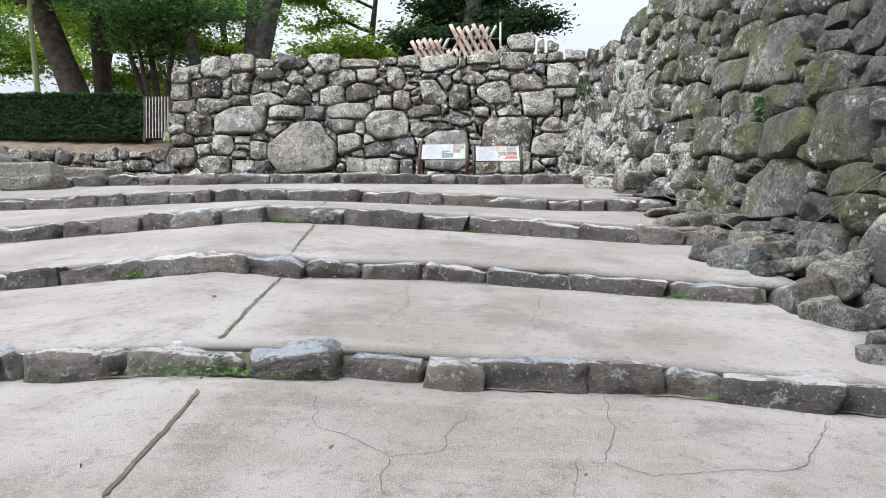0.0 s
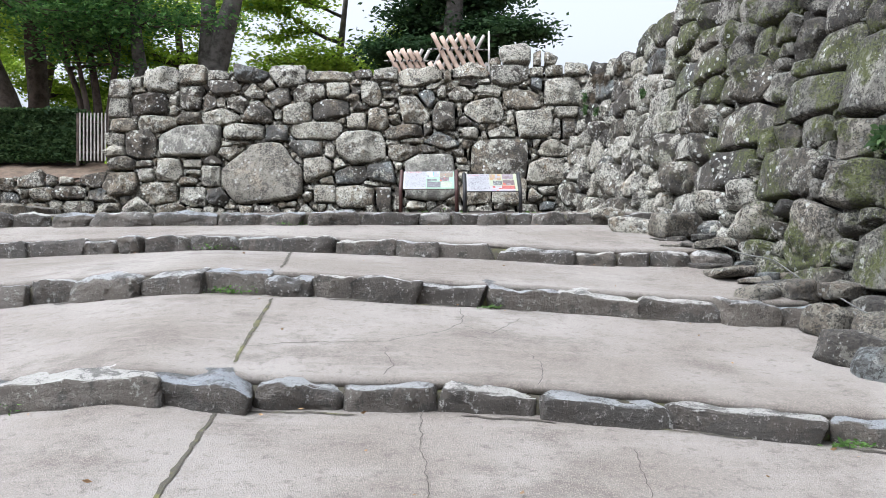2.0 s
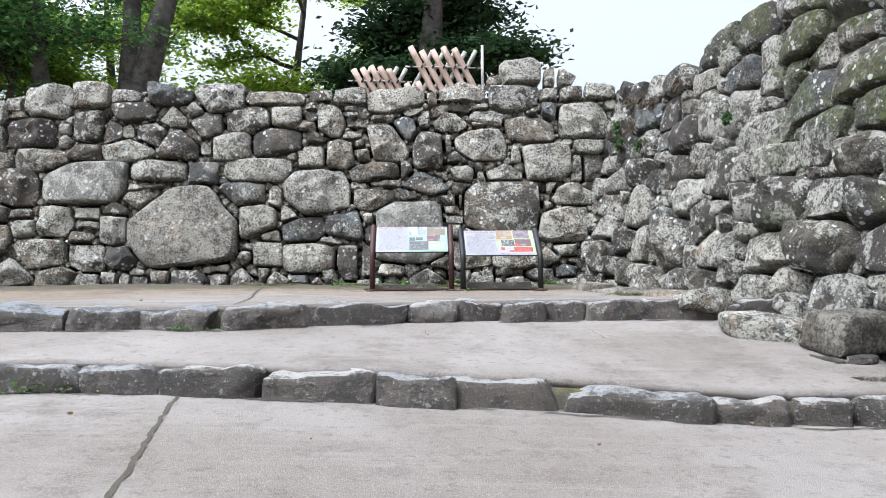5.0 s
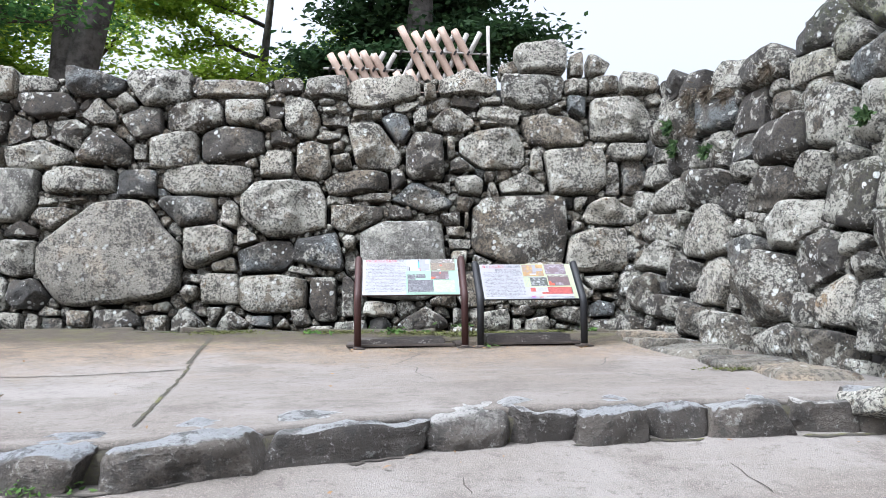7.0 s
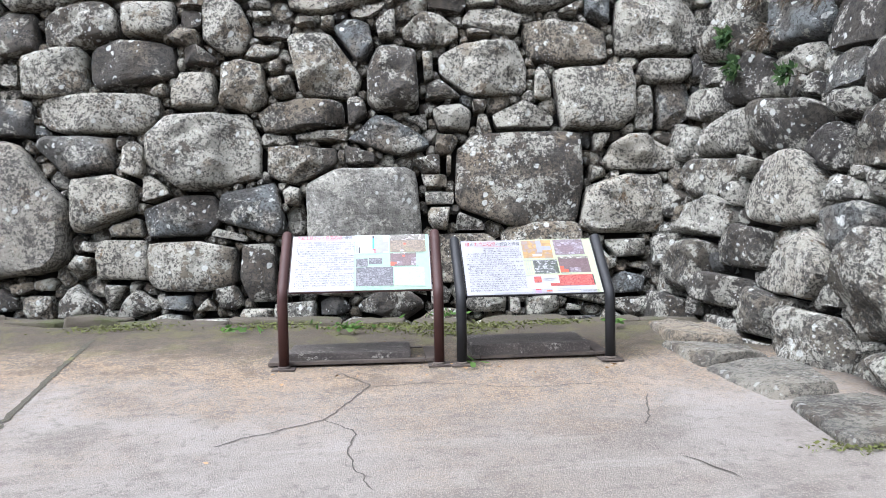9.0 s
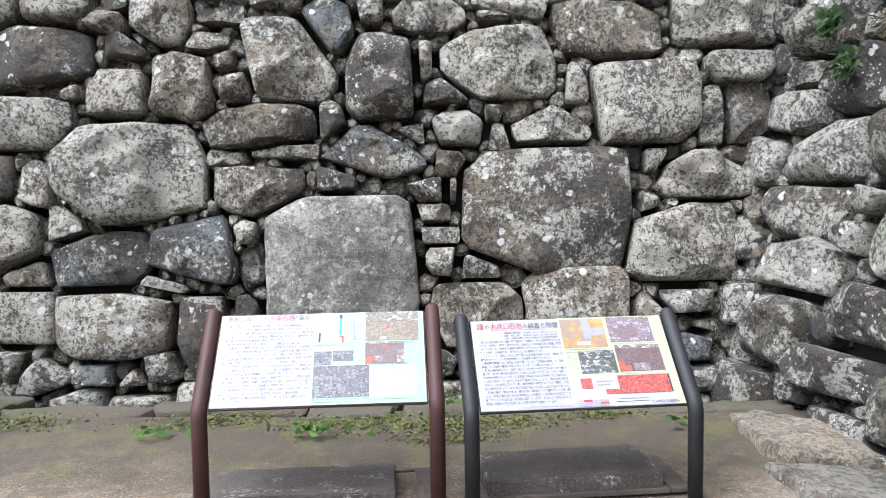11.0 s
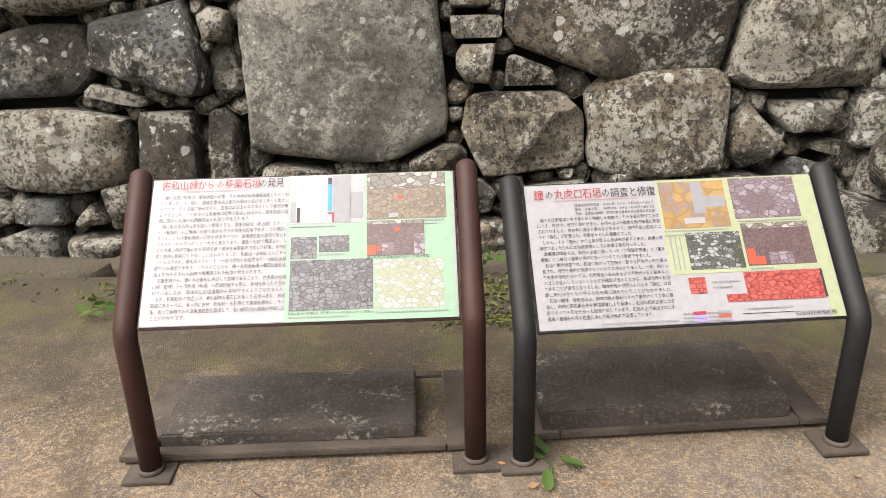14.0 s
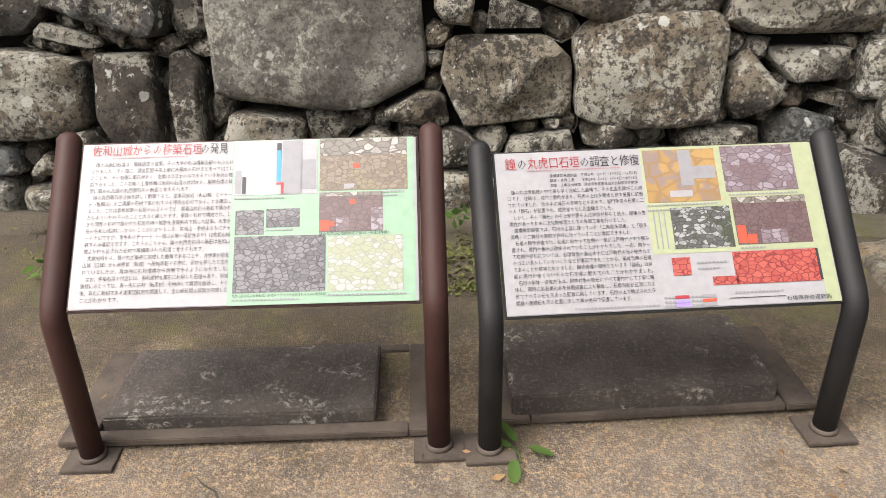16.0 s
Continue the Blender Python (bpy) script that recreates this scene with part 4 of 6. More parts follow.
SIDE_TOP = [(-6, 6.0), (5, 5.95), (9, 6.0), (12, 5.95), (13.6, 5.95), (15, 5.82), (15.6, 5.6), (16.8, 5.85), (18, 5.98)]
side_low = lambda u: ramp_height(3.3, u) - 0.12
LOWS = [(4 + 0.5 * k, side_low(4 + 0.5 * k)) for k in range(29)]
side_laid = lay_wall(side_keys, 4.6, 18.5, 0.4, 6.3, 0.03,
                     lambda U, V: (V < np.interp(U, *zip(*SIDE_TOP))) & (V > np.interp(U, *zip(*LOWS))) & (U > 4.7) & (U < 18.2),
                     [((0.5, 0.8), (0.34, 0.5), 0.92), ((0.32, 0.52), (0.22, 0.36), 0.9), ((0.18, 0.3), (0.14, 0.22), 0.88)], rng)
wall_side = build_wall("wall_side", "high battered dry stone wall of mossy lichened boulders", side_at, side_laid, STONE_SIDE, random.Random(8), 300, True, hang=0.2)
backing("wall_core", side_at, -9, 18.2, lambda u: min(ramp_height(3.3, max(-9, u)), 2.6) - 0.4, lambda u: lerp_at(SIDE_TOP, u) - 0.1, wall_side, 0.9)


# ---- low retaining wall, hedge and bank on the far left ----
def low_at(u, v, d=0.0):
    return Vector((u, 19.3 + 0.06 * (u + 7) + 0.1 * (v - 3), v)) + Vector((0, -1, 0.1)) * d


rng = random.Random(15)
low_laid = lay_wall([], -14.5, -6.9, 2.9, 4.2, 0.03, lambda U, V: (V < 3.82) & (V > 2.95) & (U > -14.4) & (U < -6.95),
                    [((0.4, 0.7), (0.22, 0.34), 0.9), ((0.25, 0.4), (0.16, 0.24), 0.9)], rng)
wall_low = build_wall("wall_low", "low retaining wall of small grey fieldstones below a hedge", low_at, low_laid, STONE, random.Random(16), 160, False)
backing("wall_core", low_at, -14.5, -6.8, lambda u: 2.6, lambda u: 3.74, wall_low, 0.8)


# sloping bank of leaf litter between the low wall and the hedge
verts = []
for i in range(61):
    x = -15.6 + i * 0.145
    for k in range(9):
        q = k / 8
        verts.append((x, 19.3 + 0.06 * (x + 7) + 0.12 + 1.25 * q, 3.72 + 0.55 * q ** 0.8 + 0.05 * noise.noise((x * 2.5, q * 4, 1)) + 0.03 * noise.noise((x * 8, q * 11, 5))))
faces = [(i * 9 + k, i * 9 + 9 + k, i * 9 + 10 + k, i * 9 + k + 1) for i in range(60) for k in range(8)]
tagged(place("bank", verts, faces, TERRACE), "brown bank of leaf litter under the hedge", "bank", kind="structure")


def leaf_cloud(rng, points, size, flat=0.5):
    """Verts and faces of many small folded leaves, one at each point."""
    verts, faces = [], []
    for p in points:
        s = size * rng.uniform(0.6, 1.3)
        a = Vector((rng.gauss(0, 1), rng.gauss(0, 1), rng.gauss(0, 1) * flat)).normalized()
        b = a.cross(Vector((rng.gauss(0, 1), rng.gauss(0, 1), rng.gauss(0, 1) + 0.8))).normalized()
        c = a.cross(b) * s * 0.18
        k = len(verts)
        p = Vector(p)
        verts += [p - a * s, p + b * s * 0.45 + c, p + a * s, p - b * s * 0.45 + c]
        faces.append((k, k + 1, k + 2, k + 3))
    return verts, faces


def build_hedge():
    rng = random.Random(21)
    hedge = empty("hedge", (-10.5, 20.6, 4.2), "dense clipped dark green evergreen hedge above a low stone wall", "hedge")
    pts = []
    for _ in range(34000):
        x = rng.uniform(-15.5, -7.85)
        y, z = rng.uniform(20.05, 21.3), rng.uniform(4.24, 5.45)
        f = rng.random()
        lump = 0.08 * noise.noise((x * 1.7, z * 1.7, 0)) + 0.04 * noise.noise((x * 5, z * 5, 3))
        if f < 0.55:
            y = 20.08 + lump + abs(rng.gauss(0, 0.07)) + 0.12 * max(0.0, (z - 5.25) / 0.2) - 0.12 * min(0, z - 4.5)
        elif f < 0.85:
            z = 5.45 + lump - abs(rng.gauss(0, 0.05))
        pts.append((x, y, z))
    # added solid core, dark like the hedge's shaded inside, closes gaps to the sky
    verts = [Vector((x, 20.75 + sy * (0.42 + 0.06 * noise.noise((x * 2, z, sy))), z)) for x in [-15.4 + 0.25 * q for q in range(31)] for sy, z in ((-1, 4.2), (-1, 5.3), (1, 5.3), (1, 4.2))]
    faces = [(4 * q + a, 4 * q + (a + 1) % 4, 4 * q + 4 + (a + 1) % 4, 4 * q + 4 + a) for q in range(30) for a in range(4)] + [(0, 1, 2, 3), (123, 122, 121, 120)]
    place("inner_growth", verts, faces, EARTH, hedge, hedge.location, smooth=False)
    v, f = leaf_cloud(rng, pts, 0.07)
    place("leaves", v, f, LEAF_HEDGE, hedge, hedge.location)
    for k in range(16):
        x = -15.2 + k * 0.47
        path = [(x, 20.6, 4.1), (x + rng.uniform(-0.1, 0.1), 20.6, 4.6), (x + rng.uniform(-0.2, 0.2), 20.55, 5.2)]
        v, f = tube(path, [0.025, 0.02, 0.01], 6)
        place("stem", v, f, BARK, hedge, hedge.location)


build_hedge()


def build_picket():
    fence = empty("picket_fence", (-7.45, 19.75, 4.2), "short fence of pale split bamboo slats with dark rails", "fence")
    for k in range(8):
        bm = bmesh.new()
        block(bm, -0.28 + k * 0.08, 0, 0.56, 0.035, 0.016, 1.08, 0.004)
        part("slat", bm, BAMBOO_GREY, fence)
    for z in (0.22, 0.9):
        bm = bmesh.new()
        block(bm, 0, 0.03, z, 0.7, 0.03, 0.05, 0.005)
        part("rail", bm, BARK, fence)
    for x in (-0.34, 0.34):
        bm = bmesh.new()
        block(bm, x, 0.04, 0.5, 0.06, 0.06, 1.2, 0.006)
        part("post", bm, BARK, fence)


build_picket()


# ---- trees ----
def limb(rng, start, way, length, radius, bend=0.25, n=7, lift=0.0):
    pts, rad, p, d = [], [], Vector(start), Vector(way).normalized()
    for k in range(n + 1):
        pts.append(p.copy())
        rad.append(radius * (1 - 0.75 * k / n))
        d = (d + Vector((rng.gauss(0, bend), rng.gauss(0, bend), rng.gauss(0, bend * 0.6) + lift)) * 0.35).normalized()
        p = p + d * length / n
    return pts, rad


def build_tree(name, label, base, lean, height, radius, limbs, leaf_mat, bark, leaves, crown_low, spread, leaf_size, seed, clump=0.8, forks=1):
    """A tapered trunk with limbs and a crown of many small leaves in loose clumps."""
    rng = random.Random(seed)
    tree = empty(name, base, label, "tree")
    tips, bare = [], []
    for f in range(forks):
        way = Vector(lean) + Vector((rng.uniform(-0.35, 0.35), rng.uniform(-0.2, 0.2), 0)) * (1 if forks > 1 else 0)
        pts, rad = limb(rng, base, way, height * rng.uniform(0.85, 1.0), radius if f == 0 else radius * rng.uniform(0.6, 0.9), 0.07 if forks == 1 else 0.16, 10)
        rad[0] *= 1.35
        v, fc = tube(pts, rad, 14)
        for i, p in enumerate(v):
            p += Vector((noise.noise(p * 2.3), noise.noise(p * 2.3 + Vector((9, 0, 0))), 0)) * radius * 0.25
        place("trunk", v, fc, bark, tree, base)
        for k in range(limbs):
            t = rng.uniform(crown_low, 1.0)
            i = min(len(pts) - 1, int(t * (len(pts) - 1)))
            ang = rng.uniform(0, 6.28)
            lp, lr = limb(rng, pts[i], (math.cos(ang), math.sin(ang), rng.uniform(0.0, 0.5)), spread * rng.uniform(0.5, 1.0), rad[i] * rng.uniform(0.35, 0.55) + 0.02, 0.4, 6)
            bare.append(tube(lp, lr, 7))
            tips += lp[2:]
            for s in range(3):
                q = rng.randrange(2, len(lp))
                sp, sr = limb(rng, lp[q], (rng.gauss(0, 1), rng.gauss(0, 1), rng.uniform(-0.2, 0.4)), spread * 0.4, lr[q] * 0.6 + 0.008, 0.4, 4)
                bare.append(tube(sp, sr, 5))
                tips += sp[1:]
    for v, fc in bare:
        place("limb", v, fc, bark, tree, base)
    pts = []
    for _ in range(leaves):
        c = rng.choice(tips)
        pts.append(c + Vector([max(-1.5, min(1.5, rng.gauss(0, 1))) * clump * f for f in (1, 1, 0.26)]) * rng.uniform(0.3, 1.0))
    v, fc = leaf_cloud(rng, pts, leaf_size, 0.35)
    place("crown", v, fc, leaf_mat, tree, base)
    return tree


build_tree("pine_tree", "thick leaning trunk of an old brown-barked tree behind the hedge", (-11.2, 25, 4.1), (-0.4, 0, 1), 15, 0.5, 7, LEAF_MID, BARK, 12757, 0.45, 4.5, 0.094, 31)
build_tree("pine_tree", "tall straight brown trunk of an old tree behind the hedge", (-12.1, 27, 4.1), (0.0, 0, 1), 16, 0.36, 7, LEAF_MID, BARK, 12757, 0.4, 4.5, 0.094, 32)
build_tree("maple_tree", "many-stemmed dark maple behind the hedge", (-9.3, 24.5, 4.1), (0, 0, 1), 8, 0.16, 6, LEAF_MID, BARK, 14175, 0.5, 3.2, 0.078, 33, 0.8, 4)
build_tree("maple_tree", "dark slanting maple trunk behind the wall's end", (-7.4, 24, 4.1), (-0.25, 0.1, 1), 10, 0.24, 8, LEAF_MID, BARK_GREY, 9450, 0.5, 3.6, 0.078, 34)
build_tree("cherry_tree", "thick grey twin-trunked tree behind the wall", (-6.5, 25, 5.4), (0.12, 0, 1), 12, 0.42, 6, LEAF_MID, BARK_GREY, 8505, 0.45, 4.5, 0.086, 35, 0.9, 2)
build_tree("evergreen_oak", "dense dark evergreen tree behind the bamboo fence", (0.7, 24.5, 5.4), (0.03, 0, 1), 11, 0.36, 20, LEAF_DARK, BARK_GREY, 76000, 0.06, 2.6, 0.1, 36, 0.7)
build_tree("maple_tree", "sunlit yellow-green maple beyond the wall", (-3.7, 31, 5.4), (0.15, 0, 1), 10, 0.2, 13, LEAF_BRIGHT, BARK_GREY, 38000, 0.2, 4.6, 0.1, 37, 0.7)
build_tree("maple_tree", "sunlit yellow-green maple beyond the hedge", (-16, 34, 4.1), (0.1, 0, 1), 12, 0.3, 10, LEAF_BRIGHT, BARK, 40000, 0.2, 6, 0.11, 38, 1.2)
build_tree("maple_tree", "sunlit yellow-green maple beyond the hedge", (-10, 36, 4.1), (0, 0, 1), 12, 0.3, 10, LEAF_BRIGHT, BARK, 40000, 0.2, 6, 0.11, 39, 1.2)
build_tree("pine_tree", "small blue-green pine far behind the wall", (-2.2, 40, 5.4), (0, 0, 1), 7.5, 0.2, 9, LEAF_DARK, BARK_GREY, 10200, 0.3, 2.2, 0.1, 40, 0.7)
build_tree("maple_tree", "sunlit yellow-green maple far beyond the hedge", (-23, 35, 4.1), (0.05, 0, 1), 13, 0.3, 11, LEAF_BRIGHT, BARK, 34000, 0.15, 7, 0.12, 42, 1.3)
build_tree("maple_tree", "dark leafy maple beyond the hedge", (-17.5, 26, 4.1), (0.1, 0, 1), 12, 0.25, 10, LEAF_MID, BARK, 17010, 0.4, 5, 0.090, 43, 1.0)
build_tree("maple_tree", "leafy maple whose boughs hang over the hedge", (-11.6, 21.7, 4.1), (0.0, 0, 1), 10, 0.1, 8, LEAF_MID, BAMBOO_GREEN, 15592, 0.5, 4, 0.074, 41, 0.9)


# thicket that closes the view beyond the hedge
def build_thicket():
    rng = random.Random(55)
    pts = []
    for _ in range(26000):
        x = rng.uniform(-46, -11)
        top = 8.5 + 2.2 * noise.noise((x * 0.25, 0, 0)) + 1.2 * noise.noise((x * 0.9, 4, 0))
        pts.append((x, 46 + rng.gauss(0, 1.5) + 2 * noise.noise((x * 0.4, 9, 0)), 3.6 + (top - 3.6) * rng.random() ** 0.8))
    v, f = leaf_cloud(rng, pts, 0.2, 0.5)
    tagged(place("thicket", v, f, LEAF_BRIGHT, None, (-28, 46, 4)), "bright green thicket beyond the trees", "shrubs", kind="stuff")


build_thicket()


# ---- crossed bamboo fence on the wall ----
def build_bamboo_fence(name, label, x0, x1, z0, z1, count, y):
    fence = empty(name, ((x0 + x1) / 2, y, z0), label, "fence")
    rng = random.Random(int(x1 * 100))
    h = z1 - z0
    step = (x1 - x0) / count
    for k in range(count + 1):
        for s in (-1, 1):
            x = x0 + k * step
            a, b = Vector((x - s * h * 0.26, y + s * 0.04, z0)), Vector((x + s * h * 0.26, y + s * 0.04, z1 + rng.uniform(-0.05, 0.05)))
            if min(a.x, b.x) < x0 - 0.1 or max(a.x, b.x) > x1 + 0.12:
                f = 0.6
                b = a + (b - a) * f if (b.x < x0 or b.x > x1) else b
                if a.x < x0 - 0.1 or a.x > x1 + 0.1:
                    a = b + (a - b) * f
            v, f = tube([a + (b - a) * q / 8 for q in range(9)], [(0.055 if s < 0 else 0.04) * (1.0 if q % 3 else 1.12) for q in range(9)], 10)
            place("bamboo_pole", v, f, BAMBOO if s < 0 else BAMBOO_GREY, fence, fence.location)
    for f in (0.28, 0.78):
        z = z0 + h * f
        v, fc = tube([(x0 - 0.1, y - 0.07, z), ((x0 + x1) / 2, y - 0.07, z + 0.01), (x1 + 0.1, y - 0.07, z)], [0.016] * 3, 8)
        place("rail", v, fc, BAMBOO_GREY, fence, fence.location)
        for k in range(count + 1):
            x = x0 + k * step
            bm = bmesh.new()
            block(bm, x - fence.location.x, -0.05, z - z0, 0.03, 0.13, 0.085, 0.012, Matrix.Rotation(0.5, 4, "Y"))
            part("rope_tie", bm, ROPE, fence)


build_bamboo_fence("bamboo_fence", "low crossed bamboo poles tied with black rope", -0.82, 0.12, 5.6, 6.82, 6, 19.9)
build_bamboo_fence("bamboo_fence", "taller crossed bamboo poles tied with black rope", 0.2, 1.38, 5.6, 7.14, 6, 19.8)
fence_post = empty("fence_post", (1.5, 19.8, 5.5), "thin grey bamboo post at the fence's end", "post")
v, f = tube([(1.5, 19.8, 5.5), (1.5, 19.8, 6.4), (1.5, 19.8, 7.25)], [0.03, 0.028, 0.026], 10)
place("pole", v, f, BAMBOO_GREY, fence_post, fence_post.location)


# ---- information signs ----
def flat(name, sign, x0, x1, s0, s1, mat, panel, lift, label=""):
    """A thin printed field on the sign's face: x across, s up the slope from the panel's lower edge."""
    bm = bmesh.new()
    block(bm, (x0 + x1) / 2, (s0 + s1) / 2, lift, x1 - x0, s1 - s0, 0.001, 0)
    return part(name, bm, mat, panel, label)


def ink(name, colour, rough=0.5):
    m = Nodes(name, rough)
    m.bsdf.inputs["Specular IOR Level"].default_value = 0.4
    return m.finish(m.mix(m.ramp(m.noise(40, 3), 0.3, 0.8), colour, tuple(c * 0.88 for c in colour)))


def photo(name, a, b, c, scale, part_of=0.5, third=None):
    """A printed picture: many small pieces of two colours with dark lines, and broad patches of a third."""
    m = Nodes(name, 0.45)
    wide = m.add("ShaderNodeMapping")
    m.put(wide.inputs["Vector"], m.pos)
    wide.inputs["Scale"].default_value = (0.65, 1, 1)
    cell = m.add("ShaderNodeTexVoronoi", Scale=scale)
    m.put(cell.inputs["Vector"], wide.outputs[0])
    pick = m.add("ShaderNodeSeparateXYZ")
    m.put(pick.inputs[0], cell.outputs["Color"])
    base = m.mix(m.ramp(pick.outputs["X"], part_of - 0.12, part_of + 0.12), a, b)
    if third:
        base = m.mix(m.ramp(m.noise(11, 4, 0.6), 0.5, 0.56), base, third)
    base = m.mix(m.maths("MULTIPLY", m.ramp(m.noise(130, 4, 0.8), 0.45, 0.7), 0.5), base, c)
    base = m.mix(m.ramp(m.cells(scale, at=wide.outputs[0], feature="DISTANCE_TO_EDGE"), 0.1, 0.02), base, c)
    return m.finish(base)


WHITE_PRINT = ink("white_sign_face", (0.265, 0.262, 0.275), 0.35)
GREEN_PRINT = ink("pale_green_print", (0.19, 0.31, 0.215), 0.35)
LIME_PRINT = ink("pale_lime_print", (0.27, 0.3, 0.185), 0.35)
RED_INK = ink("red_ink", (0.27, 0.022, 0.03))
PALE_RED_INK = ink("pale_red_ink", (0.36, 0.13, 0.14))
BLACK_INK = ink("black_ink", (0.02, 0.02, 0.025))
GREY_INK = ink("grey_map_ink", (0.2, 0.2, 0.215))
BLUE_INK = ink("blue_ink", (0.03, 0.22, 0.6))
ORANGE_INK = ink("orange_red_ink", (0.4, 0.06, 0.03))
PURPLE_INK = ink("purple_ink", (0.25, 0.18, 0.5))
PHOTO_GROUND = photo("photo_of_ground", (0.125, 0.095, 0.066), (0.17, 0.13, 0.092), (0.08, 0.06, 0.045), 85, 0.5, (0.165, 0.135, 0.078))
PHOTO_BRUSH = photo("photo_of_bare_trees", (0.13, 0.12, 0.1), (0.3, 0.28, 0.26), (0.07, 0.055, 0.05), 60, 0.7)
PHOTO_DIG = photo("photo_of_dig", (0.085, 0.05, 0.052), (0.105, 0.066, 0.068), (0.06, 0.036, 0.038), 70, 0.5, (0.1, 0.064, 0.064))
PHOTO_WALL = photo("photo_of_wall", (0.068, 0.064, 0.074), (0.12, 0.115, 0.128), (0.016, 0.015, 0.018), 78)
PHOTO_DRAWING = photo("drawing_of_wall", (0.23, 0.25, 0.17), (0.28, 0.285, 0.275), (0.18, 0.19, 0.15), 75, 0.62)
PHOTO_YELLOW = photo("old_yellow_map", (0.25, 0.15, 0.05), (0.29, 0.18, 0.06), (0.2, 0.12, 0.05), 22, 0.5, (0.17, 0.13, 0.12))
PHOTO_GREY = photo("photo_of_rubble", (0.06, 0.062, 0.06), (0.26, 0.265, 0.265), (0.024, 0.026, 0.022), 95, 0.55, (0.035, 0.042, 0.022))
PHOTO_STONES = photo("photo_of_stones", (0.15, 0.118, 0.135), (0.22, 0.195, 0.22), (0.085, 0.06, 0.068), 60, 0.62, (0.125, 0.085, 0.092))
RED_DRAWING = photo("red_wall_drawing", (0.28, 0.05, 0.04), (0.33, 0.075, 0.055), (0.13, 0.012, 0.014), 70)


def lettering(text, x, s, size, mat, panel, width=None, name="lettering"):
    """Raised lettering on the sign's face; its left end at x, its foot at s, squeezed to the width if that is given."""
    curve = bpy.data.curves.new(name, "FONT")
    curve.body, curve.size, curve.resolution_u = text, size, 1
    tmp = new(name, curve)
    bpy.context.view_layer.update()
    me = bpy.data.meshes.new_from_object(tmp)
    full = max(v.co.x for v in me.vertices) or 1
    bpy.data.objects.remove(tmp)
    k = width / full if width else 1.0
    for v in me.vertices:
        v.co = (x + v.co.x * k, s + v.co.y, 0.0088)
    me.materials.clear()
    me.materials.append(mat)
    ob = new(name, me)
    ob.parent = panel
    return ob


def build_sign(label, at, rz, half, low, high, slope, steel, group):
    """Two bent tube posts with a sloping printed panel between them; returns the panel and its size."""
    sign = empty("information_sign", at, label, "sign", group, rz=rz)
    up = high - low
    length = up / math.sin(slope)
    run = up / math.tan(slope)
    for sx in (-1, 1):
        x = sx * (half + 0.037)
        c, n = math.cos(slope), math.sin(slope)
        pts = [(x, 0, 0), (x, 0, low - 0.045), (x, 0.003, low - 0.022), (x, 0.011, low), (x, 0.026, low + 0.02), (x, run, low + up)]
        pts += [(x, run + q * c, low + up + q * n) for q in (0.012, 0.022, 0.03, 0.034)]
        v, f = tube(pts, [0.034] * 6 + [0.0325, 0.028, 0.019, 0.006], 20)
        bm = bmesh.new()
        bv = [bm.verts.new(p) for p in v]
        for q in f:
            bm.faces.new([bv[i] for i in q])
        post = part("post", bm, steel, sign, smooth=True)
        bm = bmesh.new()
        block(bm, x, 0, 0.004, 0.15, 0.13, 0.012, 0.002)
        part("foot_plate", bm, PLATE, sign)
        bm = bmesh.new()
        ring, rf = tube([(x, 0, 0.008), (x, 0, 0.018), (x, 0, 0.024)], [0.042, 0.041, 0.036], 20)
        bv = [bm.verts.new(p) for p in ring]
        for q in rf:
            bm.faces.new([bv[i] for i in q])
        part("weld_ring", bm, PLATE, post, smooth=True)
    panel = new("panel")
    panel.parent = sign
    panel.matrix_basis = pose(0, 0.0, low - 0.0, math.degrees(slope), 0, 0)
    bm = bmesh.new()
    block(bm, 0, length / 2, -0.006, 2 * half, length, 0.012, 0.002)
    part("frame", bm, steel, panel)
    bm = bmesh.new()
    block(bm, 0, length / 2, 0.002, 2 * half - 0.012, length - 0.012, 0.006, 0.0015)
    part("sign_face", bm, WHITE_PRINT, panel)
    return sign, panel, length


def text_lines(lines, x, s, gap, size, width, panel):
    for k, line in enumerate(lines):
        lettering(line, x, s - k * gap, size, BLACK_INK, panel, width * (1.0 if len(line) > 30 else len(line) / 34))


GROUND_SIGN = 2.775
left_sign, left_panel, LL = build_sign("brown steel information sign with sloping printed panel before the wall", (0.004, 16.15, GROUND_SIGN), -3.4, 0.472, 0.5, 0.857, radians(47.5), BROWN_STEEL, "information signs before the wall")
right_sign, right_panel, LR = build_sign("charcoal steel information sign with sloping printed panel before the wall", (1.164, 16.08, GROUND_SIGN), -1.4, 0.468, 0.451, 0.803, radians(46.5), BLACK_STEEL, "information signs before the wall")


def fx(a):
    return -0.464 + 0.928 * a


def field(panel, length, a0, a1, b0, b1, mat, name, lift=0.0056, label=""):
    return flat(name, None, fx(a0), fx(a1), b0 * length, b1 * length, mat, panel, lift, label)


def bars(panel, length, a0, a1, b, count, mat, gap=0.022, high=0.009):
    """Small print that cannot be read, as plain bars."""
    for k in range(count):
        x = a0
        while x < a1 - 0.03 * (k % 2):
            field(panel, length, x, x + 0.008, b - k * gap - high, b - k * gap, mat if mat is not BLACK_INK else GREY_INK, "small_print", 0.0082)
            x += 0.0115


# the brown sign
field(left_panel, LL, 0.45, 0.994, 0.012, 0.988, GREEN_PRINT, "green_field", label="pale green printed field")
field(left_panel, LL, 0.455, 0.705, 0.65, 0.985, WHITE_PRINT, "map", 0.0066, "white plan with grey blocks")
